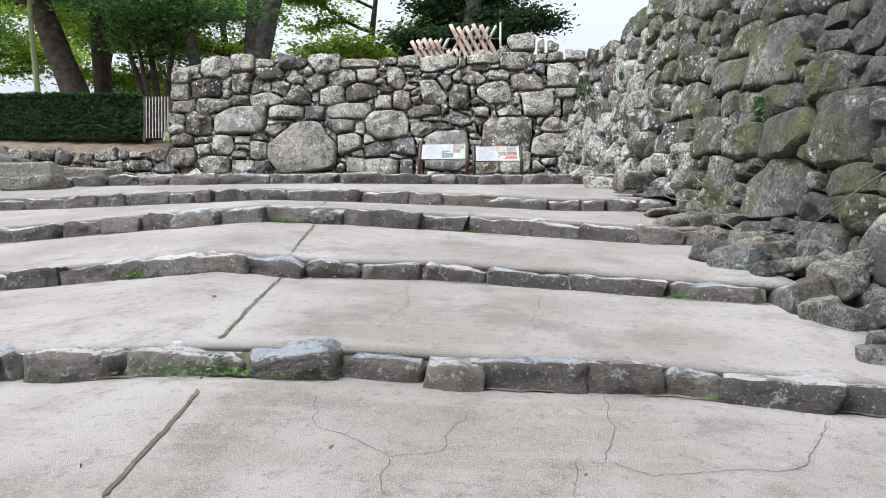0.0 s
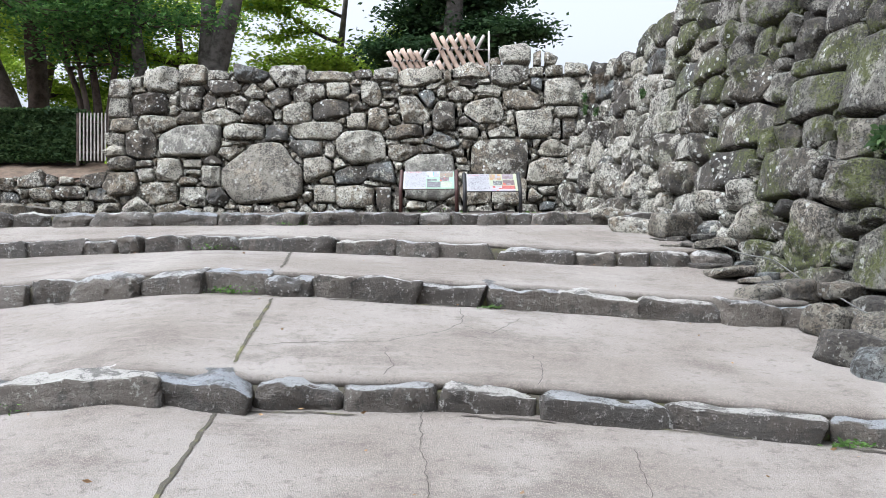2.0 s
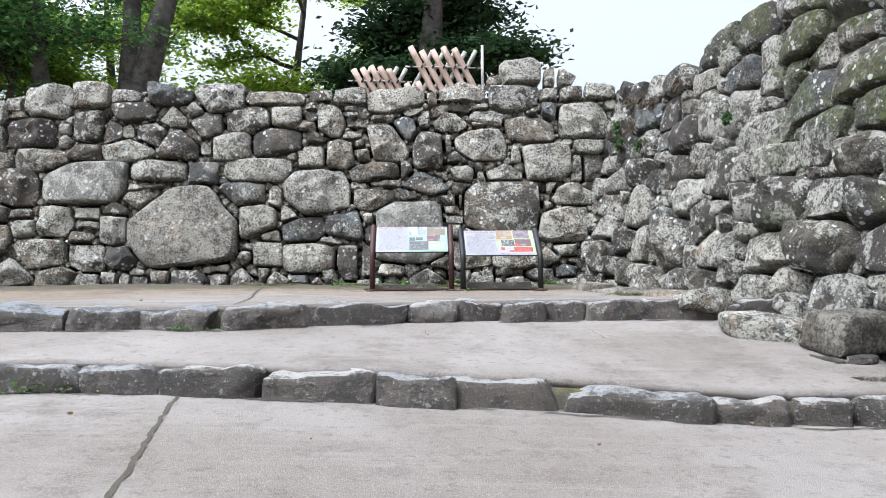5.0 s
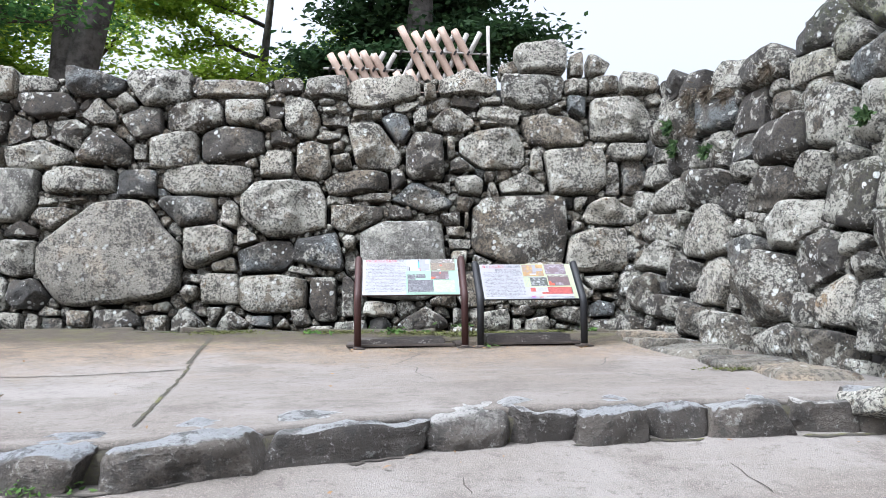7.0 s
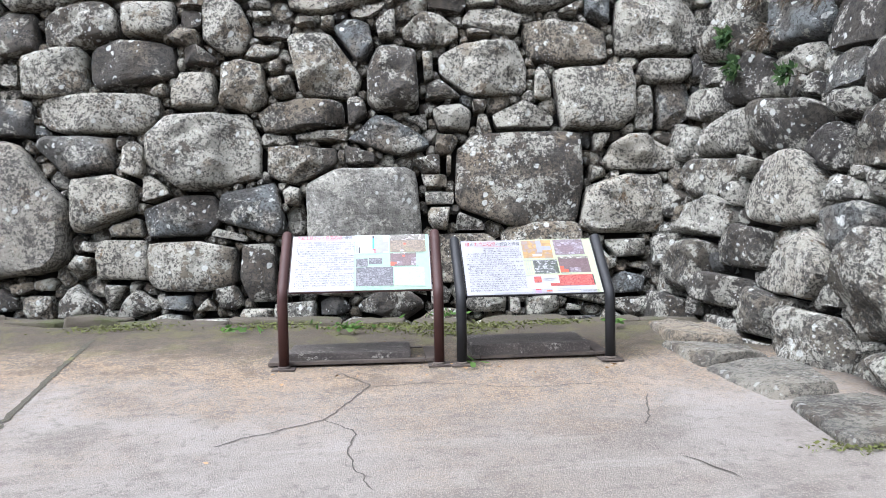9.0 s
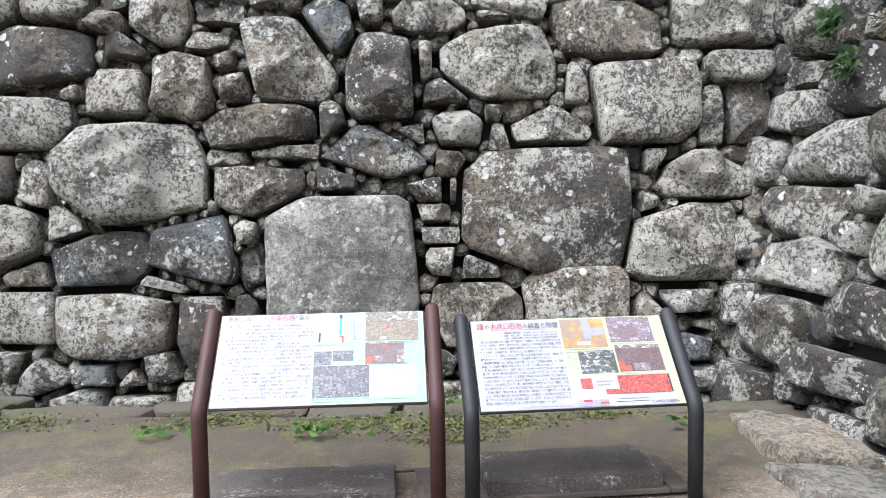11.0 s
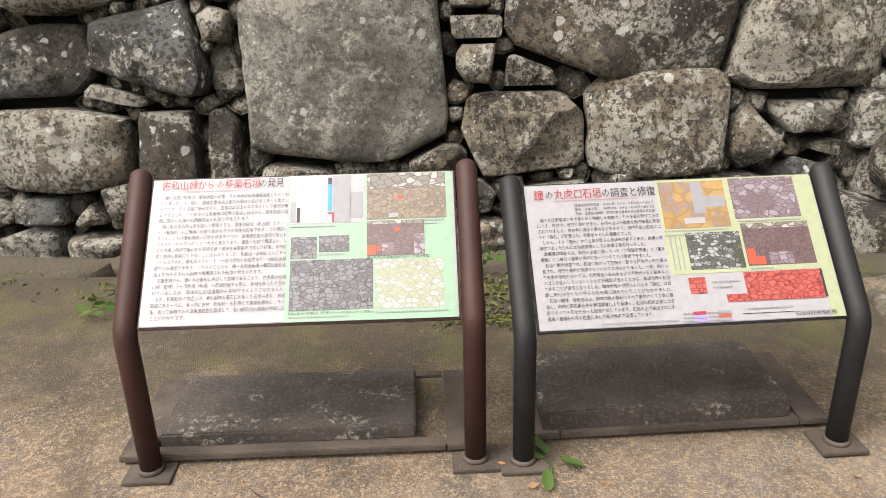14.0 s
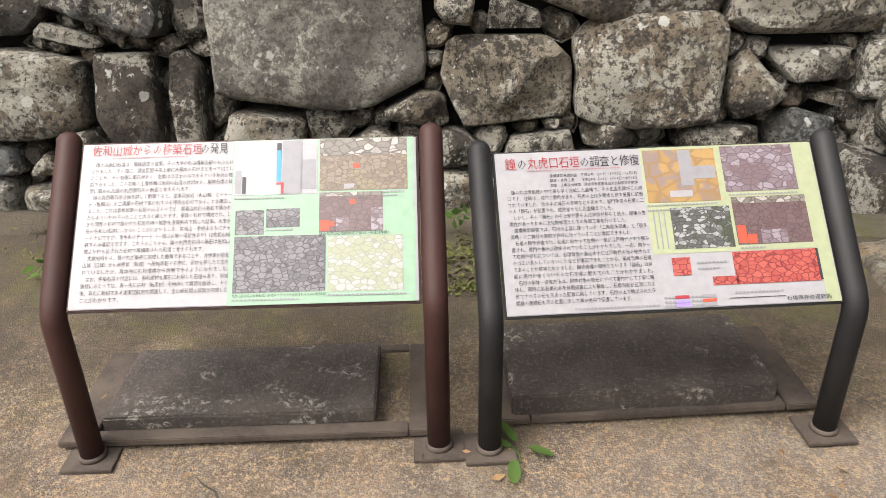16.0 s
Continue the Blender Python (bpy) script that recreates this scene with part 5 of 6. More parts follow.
field(left_panel, LL, 0.6, 0.66, 0.655, 0.98, GREY_INK, "map_block", 0.0074)
field(left_panel, LL, 0.655, 0.7, 0.68, 0.86, GREY_INK, "map_block", 0.0074)
field(left_panel, LL, 0.46, 0.478, 0.66, 0.8, GREY_INK, "map_block", 0.0074)
field(left_panel, LL, 0.583, 0.596, 0.73, 0.92, BLUE_INK, "map_line", 0.0082, "blue line")
field(left_panel, LL, 0.583, 0.596, 0.92, 0.965, BLACK_INK, "map_line", 0.0082)
field(left_panel, LL, 0.583, 0.605, 0.71, 0.722, RED_INK, "map_line", 0.0082, "red line")
field(left_panel, LL, 0.597, 0.605, 0.655, 0.71, RED_INK, "map_line", 0.0082, "red line")
field(left_panel, LL, 0.482, 0.492, 0.66, 0.76, BLACK_INK, "map_line", 0.0082)
field(left_panel, LL, 0.712, 0.975, 0.665, 0.985, PHOTO_GROUND, "photo", 0.0066, "brown photo of the wall's yard")
field(left_panel, LL, 0.712, 0.975, 0.88, 0.984, PHOTO_BRUSH, "photo_strip", 0.0074, "bare trees in the photo")
field(left_panel, LL, 0.812, 0.832, 0.8, 0.828, ORANGE_INK, "photo_mark", 0.0074)
field(left_panel, LL, 0.785, 0.808, 0.675, 0.705, WHITE_PRINT, "photo_mark", 0.0074)
field(left_panel, LL, 0.79, 0.815, 0.68, 0.705, WHITE_PRINT, "photo_mark", 0.0074)
field(left_panel, LL, 0.712, 0.9, 0.42, 0.655, PHOTO_DIG, "photo", 0.0066, "purplish photo of an excavation")
field(left_panel, LL, 0.712, 0.9, 0.63, 0.654, PHOTO_BRUSH, "photo_strip", 0.0074, "bare trees in the photo")
field(left_panel, LL, 0.802, 0.82, 0.58, 0.608, ORANGE_INK, "photo_mark", 0.0074)
field(left_panel, LL, 0.865, 0.9, 0.422, 0.56, PHOTO_STONES, "photo_strip", 0.0074)
field(left_panel, LL, 0.762, 0.8, 0.424, 0.5, PHOTO_STONES, "photo_strip", 0.0074)
field(left_panel, LL, 0.714, 0.742, 0.425, 0.49, ORANGE_INK, "photo_mark", 0.0074)
field(left_panel, LL, 0.744, 0.757, 0.45, 0.48, ORANGE_INK, "photo_mark", 0.0074)
field(left_panel, LL, 0.465, 0.55, 0.415, 0.56, PHOTO_WALL, "photo", 0.0066, "small dark photo of stones")
field(left_panel, LL, 0.556, 0.655, 0.455, 0.565, PHOTO_WALL, "photo", 0.0066, "small dark photo of stones")
field(left_panel, LL, 0.465, 0.732, 0.08, 0.405, PHOTO_WALL, "photo", 0.0066, "grey photo of a stone wall")
field(left_panel, LL, 0.738, 0.957, 0.075, 0.395, PHOTO_DRAWING, "drawing", 0.0066, "pale green and white drawing of stones")
bars(left_panel, LL, 0.46, 0.6, 0.635, 1, BLACK_INK)
bars(left_panel, LL, 0.9, 0.965, 0.655, 2, BLACK_INK)
bars(left_panel, LL, 0.558, 0.63, 0.444, 1, BLACK_INK)
lettering("鐘の丸虎口石垣解体完了状況（平成24年度）", fx(0.712), 0.4 * LL, 0.011, BLACK_INK, left_panel, 0.19)
lettering("佐和山城からの移築石垣（青色系のチャートが含まれるものが佐和山）", fx(0.465), 0.057 * LL, 0.009, BLACK_INK, left_panel, 0.25)
bars(left_panel, LL, 0.465, 0.66, 0.045, 1, BLACK_INK)
bars(left_panel, LL, 0.74, 0.965, 0.06, 1, BLACK_INK)
lettering("佐和山城からの移築石垣", fx(0.028), 0.915 * LL, 0.036, RED_INK, left_panel, 0.305)
lettering("の発見", fx(0.352), 0.915 * LL, 0.036, BLACK_INK, left_panel, 0.077)
bars(left_panel, LL, 0.09, 0.31, 0.9, 1, PALE_RED_INK, high=0.004)
LEFT_TEXT = [
    "　鐘の丸虎口石垣は、解体調査の結果、その大半が石垣構築当初のものとわ", "かりました。その際に、調査区壁中央上部に人頭大の石がまとまって出土し",
    "たことや、その右側に築石が多く、左側はほぼ土のみであるという状況が確", "認できました。この右側の土層堆積は周囲の石垣の状況から、解体石垣の背",
    "面に築かれた鐘の丸西面石垣の断面と考えられます。", "　鐘の丸西面石垣立面を詳しく観察すると、湖東流紋岩（火山岩）とチャー",
    "ト（堆積岩）の二種類の石材で築かれている特殊な石垣であることを確認し", "ました。これは彦根城跡の石垣のほぼすべてが、湖東流紋岩の築石で築かれ",
    "たものといわれていたことと大きく異なります。複数の石材で構成され、し", "かも同質の石材で築かれた石垣を持つ城跡を滋賀県内で探した結果、本市所",
    "在の佐和山城跡にしかないことがわかりました。佐和山・彦根山ともにチャ", "ートの山ですが、青色系のチャート（一部は泥岩の可能性あり）は佐和山城",
    "跡でのみ確認できます。これらのことから、鐘の丸西面石垣の築石は佐和山", "城より持ち込まれた石材で再構築された石垣と考えられます。",
    "　文献史料から、鐘の丸が最初に完成した曲輪であることや、井伊家が佐和", "山城（旧城）から彦根城（新城）へ居城移転する際に、部材を移したと言わ",
    "れていましたが、具体的に石垣遺構から説明できるようになりました。", "　なお、移築石垣の付近には、墓石部材を築石に利用した石垣もあり、新城",
    "築城にあたっては、真っ先に古材（転用材）を利用して築城を開始し、その", "後、新たに新材である湖東流紋岩を調達して、全山総石垣の城郭が完成した", "ことがわかります。"]
text_lines(LEFT_TEXT, fx(0.03), 0.845 * LL, 0.0397 * LL, 0.0148, 0.392, left_panel)

# the charcoal sign
field(right_panel, LR, 0.452, 0.994, 0.33, 0.988, LIME_PRINT, "lime_field", label="pale lime printed field")
field(right_panel, LR, 0.952, 0.994, 0.012, 0.33, LIME_PRINT, "lime_field")
field(right_panel, LR, 0.46, 0.685, 0.64, 0.97, PHOTO_YELLOW, "old_map", 0.0066, "old yellow map with grey streets")
field(right_panel, LR, 0.57, 0.61, 0.74, 0.965, GREY_INK, "map_block", 0.0074)
field(right_panel, LR, 0.61, 0.68, 0.78, 0.86, GREY_INK, "map_block", 0.0074)
field(right_panel, LR, 0.53, 0.6, 0.67, 0.71, WHITE_PRINT, "map_block", 0.0074)
field(right_panel, LR, 0.705, 0.932, 0.69, 0.978, PHOTO_STONES, "photo", 0.0066, "purplish photo of uncovered stones")
field(right_panel, LR, 0.715, 0.945, 0.365, 0.655, PHOTO_DIG, "photo", 0.0066, "purplish photo of an excavation")
field(right_panel, LR, 0.718, 0.745, 0.375, 0.48, ORANGE_INK, "photo_mark", 0.0074)
field(right_panel, LR, 0.747, 0.775, 0.37, 0.425, ORANGE_INK, "photo_mark", 0.0074)
field(right_panel, LR, 0.79, 0.87, 0.37, 0.45, PHOTO_STONES, "photo_strip", 0.0074)
field(right_panel, LR, 0.715, 0.945, 0.615, 0.652, PHOTO_BRUSH, "photo_strip", 0.0074)
field(right_panel, LR, 0.522, 0.705, 0.355, 0.605, PHOTO_GREY, "photo", 0.0066, "grey photo of a collapsed wall")
field(right_panel, LR, 0.505, 0.56, 0.2, 0.305, RED_DRAWING, "drawing", 0.0066, "red drawing of wall stones")
field(right_panel, LR, 0.69, 0.945, 0.135, 0.325, RED_DRAWING, "drawing", 0.0066, "red drawing of wall stones")
field(right_panel, LR, 0.62, 0.7, 0.135, 0.185, RED_DRAWING, "drawing", 0.0066, "red drawing of wall stones")
field(right_panel, LR, 0.945, 0.953, 0.14, 0.325, BLACK_INK, "drawing_edge", 0.0066)
for a, b, c in ((0.5, 0.085, RED_INK), (0.5, 0.06, PURPLE_INK), (0.5, 0.037, PURPLE_INK), (0.58, 0.085, GREY_INK), (0.58, 0.06, ORANGE_INK), (0.58, 0.037, GREY_INK)):
    field(right_panel, LR, a, a + 0.042, b - 0.018, b, c, "legend_key", 0.0066)
    bars(right_panel, LR, a - 0.033, a - 0.008, b - 0.005, 1, BLACK_INK)
field(right_panel, LR, 0.66, 0.83, 0.055, 0.058, BLACK_INK, "scale_bar", 0.0066)
bars(right_panel, LR, 0.68, 0.82, 0.092, 1, BLACK_INK)
bars(right_panel, LR, 0.58, 0.67, 0.275, 2, BLACK_INK, 0.035)
bars(right_panel, LR, 0.455, 0.67, 0.628, 2, BLACK_INK, 0.03)
bars(right_panel, LR, 0.71, 0.92, 0.675, 1, BLACK_INK)
bars(right_panel, LR, 0.72, 0.8, 0.35, 1, BLACK_INK)
for a in (0.468, 0.484, 0.5):
    field(right_panel, LR, a, a + 0.0035, 0.36, 0.58, GREY_INK, "small_print", 0.0074)
lettering("石垣保存修理範囲", fx(0.83), 0.03 * LR, 0.014, BLACK_INK, right_panel, 0.125)
lettering("鐘", fx(0.03), 0.885 * LR, 0.038, RED_INK, right_panel, 0.032)
lettering("の", fx(0.068), 0.885 * LR, 0.036, BLACK_INK, right_panel, 0.026)
lettering("丸虎口石垣", fx(0.1), 0.885 * LR, 0.038, RED_INK, right_panel, 0.15)
lettering("の調査と修復", fx(0.262), 0.885 * LR, 0.036, BLACK_INK, right_panel, 0.172)
bars(right_panel, LR, 0.1, 0.38, 0.87, 1, PALE_RED_INK, high=0.004)
for k, line in enumerate(["遺構確認発掘調査　平成23年（2011）11月15日〜12月7日", "解体・修復工事　　平成24年（2012）6月14日〜8月13日", "調査・工事担当機関　彦根市教育委員会文化財部文化財課"]):
    lettering(line, fx(0.165), (0.823 - 0.03 * k) * LR, 0.011, BLACK_INK, right_panel, 0.25)
RIGHT_TEXT = [
    "　鐘の丸は彦根城の中で最も早く完成した曲輪で、その正面玄関がこの虎", "口です。往時は、城門と番所があり、石垣の上は多聞櫓と塀で厳重に防御",
    "されていました。攻め手に威圧の意味などを込めて、城門手前の石垣に二", "つの「鏡石」が配置され、威風堂々とした面構えでした。",
    "　しかし、その「鏡石」から上部が膨らんだ状態が長らく続き、崩壊の危", "険性があったために文化財修理としての修復工事を行いました。",
    "　遺構確認調査では、石垣の上部に建っていた「二階御多聞櫓」と「御多", "聞櫓」の二棟分の基礎が良好に残っていることが確認できました。",
    "　石垣の解体調査では、石垣に向かって左側の一部が江戸時代の中で積み", "直され、城門や番所が改修されていたことがわかりました。一方、向かっ",
    "て右側や根石については、石垣背面の裏込め土に江戸時代の瓦の破片など", "のゴミが混入していないことなどが確認できたことから、築城当時の石垣",
    "であることが確実となりました。解体修理の原因ともいえる「鏡石」は背", "面に奥行が全くない平らな石を縦に据えていたことがわかりました。",
    "　石垣の解体・修復方法は、解体対象の築石にすべて番付けして丁寧に解", "体し、同時に築石裏込めを発掘調査により解体し、石垣勾配が正常になる",
    "形ですべての石を元あった配置に戻しています。石垣の上で検出された多", "聞櫓の基礎石も元の位置に戻して再び地中で保護しています。"]
text_lines(RIGHT_TEXT, fx(0.03), 0.725 * LR, 0.0385 * LR, 0.0142, 0.385, right_panel)
bars(right_panel, LR, 0.2, 0.45, 0.04, 1, BLACK_INK)


# ---- ground plates and slabs under the signs ----
def build_slab(label, at, rz, w, d, h, frame_w, frame_d, tilt=0.0):
    base = empty("base_frame", at, "flat rusty frame set in the paving under the sign", "frame", rz=rz)
    for x, y, sx, sy in ((-frame_w / 2 + 0.05, 0, 0.1, frame_d), (frame_w / 2 - 0.05, 0, 0.1, frame_d), (0, -frame_d / 2 + 0.025, frame_w - 0.21, 0.05), (0, frame_d / 2 - 0.02, frame_w - 0.21, 0.04)):
        bm = bmesh.new()
        block(bm, x, y, 0.006, sx, sy, 0.022, 0.003)
        part("rail", bm, PLATE, base)
    slab = empty("concrete_slab", (at[0] - 0.04, at[1], at[2] + 0.012), label, "slab", rz=rz + tilt)
    bm = bmesh.new()
    block(bm, 0, 0, h / 2, w, d, h, 0)
    bmesh.ops.subdivide_edges(bm, edges=bm.edges[:], cuts=7, use_grid_fill=True)
    for q in bm.verts:
        q.co += Vector((noise.noise(q.co * 9), noise.noise(q.co * 9 + Vector((5, 0, 0))), noise.noise(q.co * 6 + Vector((0, 7, 0))))) * 0.006
    bmesh.ops.bevel(bm, geom=[e for e in bm.edges if len(e.link_faces) == 2 and e.calc_face_angle(0) > 0.9], offset=0.006, segments=2, affect="EDGES")
    part("slab_body", bm, SLAB, slab)


build_slab("dark worn concrete slab lying in the frame under the brown sign", (-0.03, 16.41, 2.797), -3.2, 0.82, 0.36, 0.05, 1.14, 0.46)
build_slab("dark thick concrete slab lying in the frame under the charcoal sign", (1.2, 16.38, 2.797), -1.5, 0.82, 0.4, 0.075, 1.0, 0.44)


# ---- joints and cracks in the paving ----
rng = random.Random(77)
ribbon("paving_joint", [(-1.33, 2.94), (-1.33, 3.91), (-1.35, 4.17)], 0.034, JOINT_MOSS, rng, pavement, wobble=0.012)
ribbon("paving_joint", [(-1.38, 4.68), (-1.42, 5.62), (-1.43, 6.74)], 0.034, JOINT_MOSS, rng, pavement, wobble=0.012)
ribbon("paving_joint", [(-1.43, 7.13), (-1.5, 8.63)], 0.034, JOINT_MOSS, rng, pavement, wobble=0.012)
ribbon("crack", [(-0.22, 3.02), (-0.26, 3.17), (-0.24, 3.39), (-0.01, 3.49), (0.05, 3.76), (0.14, 4.0)], 0.006, CRACK, rng, pavement)
ribbon("crack", [(-0.24, 3.39), (-0.41, 3.55), (-0.62, 3.69), (-0.7, 4.12)], 0.006, CRACK, rng, pavement)
ribbon("crack", [(0.54, 3.1), (0.61, 3.43), (0.74, 3.44), (0.86, 3.77), (0.92, 4.29)], 0.006, CRACK, rng, pavement)
ribbon("crack", [(0.74, 3.44), (0.94, 3.32), (1.29, 3.4), (1.62, 3.41), (2.07, 4.04)], 0.006, CRACK, rng, pavement)
ribbon("crack", [(-0.28, 6.77), (-0.29, 6.22), (-0.26, 5.78), (-0.38, 5.34), (-0.44, 5.02)], 0.006, CRACK, rng, pavement)
ribbon("crack", [(0.8, 6.32), (0.74, 5.86), (0.65, 5.48), (0.63, 5.12)], 0.006, CRACK, rng, pavement)
ribbon("crack", [(0.4, 6.85), (0.5, 7.29), (0.43, 7.6), (0.06, 7.9)], 0.006, CRACK, rng, pavement)
ribbon("crack", [(-0.52, 7.57), (-0.46, 7.18), (-0.51, 6.97)], 0.008, CRACK, rng, pavement)
ribbon("crack", [(0.08, 8.73), (0.06, 8.3), (-0.05, 8.06), (-0.51, 7.69)], 0.008, CRACK, rng, pavement)
ribbon("crack", [(-0.51, 7.69), (-0.85, 7.66), (-1.15, 7.6), (-1.44, 7.48)], 0.008, CRACK, rng, pavement)
ribbon("crack", [(0.04, 8.19), (0.25, 7.98), (0.54, 8.5)], 0.008, CRACK, rng, pavement)
ribbon("paving_joint", [(-1.45, 7.67), (-1.47, 8.13), (-1.51, 8.87)], 0.034, JOINT_MOSS, rng, pavement, wobble=0.012)
ribbon("paving_joint", [(-1.53, 9.47), (-1.72, 11.31)], 0.034, JOINT_MOSS, rng, pavement, wobble=0.012)
ribbon("crack", [(-0.18, 16.09), (0.04, 15.75), (-0.02, 15.56), (-0.21, 15.14), (-0.06, 14.89), (-0.11, 14.67), (-0.01, 14.19)], 0.011, CRACK, rng, pavement)
ribbon("crack", [(-0.21, 15.14), (-0.48, 15.0), (-0.75, 14.84)], 0.011, CRACK, rng, pavement)
ribbon("crack", [(0.04, 15.69), (0.43, 15.71), (0.85, 15.54), (1.45, 15.56)], 0.011, CRACK, rng, pavement)
ribbon("paving_joint", [(-1.88, 15.32), (-1.96, 16.31), (-2.01, 17.2)], 0.06, JOINT_MOSS, rng, pavement, wobble=0.012)
ribbon("crack", [(1.38, 14.33), (1.5, 14.06)], 0.011, CRACK, rng, pavement)
ribbon("crack", [(1.61, 15.3), (1.4, 14.78)], 0.011, CRACK, rng, pavement)
ribbon("crack", [(-4.6, 14.8), (-3.1, 14.86), (-2.53, 14.89), (-1.84, 15.04)], 0.03, CRACK, rng, pavement)
ribbon("paving_joint", [(-1.66, 12.86), (-1.82, 14.97), (-1.87, 15.3)], 0.03, JOINT_MOSS, rng, pavement, wobble=0.012)
ribbon("crack", [(-0.09, 12.49), (-0.08, 12.3)], 0.011, CRACK, rng, pavement)
ribbon("crack", [(1.27, 12.58), (1.29, 12.22)], 0.011, CRACK, rng, pavement)


# ---- rubble along the foot of the side wall ----
def loose_rock(x, y, z, sx, sy, sz, rz, seed, mat=None, power=7.0, rough=0.16, cuts=9, tip=12):
    r = random.Random(seed)
    v, f = rock_shape(sx, sy, sz, r, power, rough, 9, cuts)
    ob = new("rock", mesh_of("rock", v, f, mat or KERB, sharp=30))
    ob.matrix_basis = pose(x, y, z, r.uniform(-tip, tip), r.uniform(-tip, tip), rz)
    return tagged(ob, "rough angular grey rock lying at the foot of the stone wall", "rock", "rocks along the wall foot")


def side_foot(y):
    return side_at(y, ramp_height(3.2, y), 0.1).x


rng = random.Random(91)
seed = 500
for k in range(19):
    y = 4.5 + 0.43 * k
    x = float(np.interp(y, [4.5, 5.5, 6.5, 8.7, 10.6, 11.5, 13], [2.6, 2.65, 2.55, 2.5, 2.45, 2.5, 2.5])) + rng.uniform(0, 0.2)
    low = float(np.interp(y, [8.3, 9.2], [1.0, 0.35]))
    while x < side_foot(y) + 0.05:
        s = rng.uniform(0.18, 0.34) if rng.random() < 0.5 else rng.uniform(0.34, 0.48)
        if rng.random() < 0.85:
            loose_rock(x + s / 2, y + rng.uniform(-0.2, 0.2), ramp_height(x, y) + s * low * 0.06 + 0.14 * low * (x - 2.5), s * rng.uniform(0.95, 1.4), s * rng.uniform(0.7, 1.05), s * low * rng.uniform(0.5, 0.85), rng.uniform(0, 180), seed, RUBBLE, 6.0, 0.24, 11, 18 if low > 0.9 else 6)
        seed += 1
        x += s * 0.82
# two broad lichened boulders beside the upper steps
loose_rock(2.42, 12.95, 2.62, 0.5, 0.35, 0.18, 20, 701, STONE, 6.0)
loose_rock(2.6, 12.25, 2.42, 0.66, 0.45, 0.26, -25, 702, STONE, 6.0)
loose_rock(2.95, 11.7, 2.42, 0.6, 0.5, 0.34, 15, 703, RUBBLE, 6.0)
# broad earth-stained slabs along the foot of the side wall on the top landing
y = 13.6
while y < 16.9:
    ln = rng.uniform(0.5, 0.85)
    x = float(np.interp(y + ln / 2, [13.5, 14.5, 15.2, 15.8, 16.8], [2.6, 2.5, 2.52, 2.38, 2.55]))
    loose_rock(x, y + ln / 2, ramp_height(x, y + ln / 2) - 0.07, rng.uniform(0.48, 0.62), ln * 1.08, 0.25, rng.uniform(-9, 9), seed, FLAGSTONE, 12.0, 0.12, 5, 2)
    seed += 1
    y += ln

# flat stones set along the foot of the back wall
ledge = empty("foot_ledge", (0, 0, 0), "flat mossy stones set along the foot of the wall", "stone ledge", kind="structure")
x = -6.6
while x < 2.5:
    w = rng.uniform(0.45, 0.95)
    v, f = rock_shape(w, rng.uniform(0.26, 0.38), 0.2, rng, 8.0, 0.16, 9, 4)
    at = (x + w / 2, 17.52 - 0.11 * x + rng.uniform(-0.05, 0.05) + (0.3 if x < -2.4 else 0), ramp_height(x, 17.35 - 0.11 * x) - 0.085 + rng.uniform(-0.02, 0.025))
    ob = place("ledge_stone", v, f, LEDGE, ledge, sharp=32)
    ob.matrix_basis = pose(*at, 0, 0, -6 + rng.uniform(-4, 4))
    x += w + 0.02

# rough stepped rocks at the far left end of the steps
for k, (x, y, sx, sy, sz) in enumerate(((-7.6, 13.6, 2.4, 0.7, 0.34), (-7.2, 14.6, 2.6, 0.7, 0.34), (-7.9, 15.6, 2.2, 0.7, 0.36), (-8.4, 12.4, 1.0, 0.8, 0.8), (-6.9, 12.9, 1.3, 0.5, 0.26), (-6.4, 13.6, 0.9, 0.5, 0.26), (-7.7, 11.9, 0.8, 0.6, 0.5), (-8.6, 14.4, 1.4, 0.9, 0.7))):
    loose_rock(x, y, ramp_height(max(-9, x), y) + sz * 0.25, sx, sy, sz, rng.uniform(-12, 12), 800 + k, FLAGSTONE, 9.0, 0.12, 8, 3)


# ---- weeds and small plants ----
def weed(x, y, z, size, seed, label, leaf=0.03, count=26):
    r = random.Random(seed)
    pts = [(x + r.gauss(0, size), y + r.gauss(0, size * 0.4), z + abs(r.gauss(0, size * 0.3)) + 0.01) for _ in range(count)]
    v, f = leaf_cloud(r, pts, leaf, 0.4)
    ob = place("weed", v, f, LEAF_WEED, None, (x, y, z))
    return tagged(ob, label, "weed", "weeds in the joints", "stuff")


def weeds_along(step, spots, label):
    for x, size in spots:
        y = lerp_at(STEP_Y[step], x) - 0.06
        weed(x, y, ramp_height(x, y), size, int(900 + x * 31 + step), label, 0.018, int(size * 1300))


weeds_along(0, [(-2.3, 0.07), (-1.5, 0.16), (-1.2, 0.06), (-0.85, 0.1), (1.6, 0.03)], "low green weeds at the foot of the kerb stones")
weeds_along(1, [(-2.7, 0.1), (2.0, 0.06)], "low green weeds at the foot of the kerb stones")
weeds_along(2, [(-1.9, 0.1), (0.35, 0.04)], "low green weeds at the foot of the kerb stones")
weeds_along(3, [(-2.6, 0.1)], "low green weeds at the foot of the kerb stones")
weeds_along(4, [(-1.9, 0.08)], "low green weeds at the foot of the kerb stones")
sprig = empty("leaf_sprig", (0.74, 16.04, 2.78), "broad green leaves on a sprig in front of the sign", "plant")
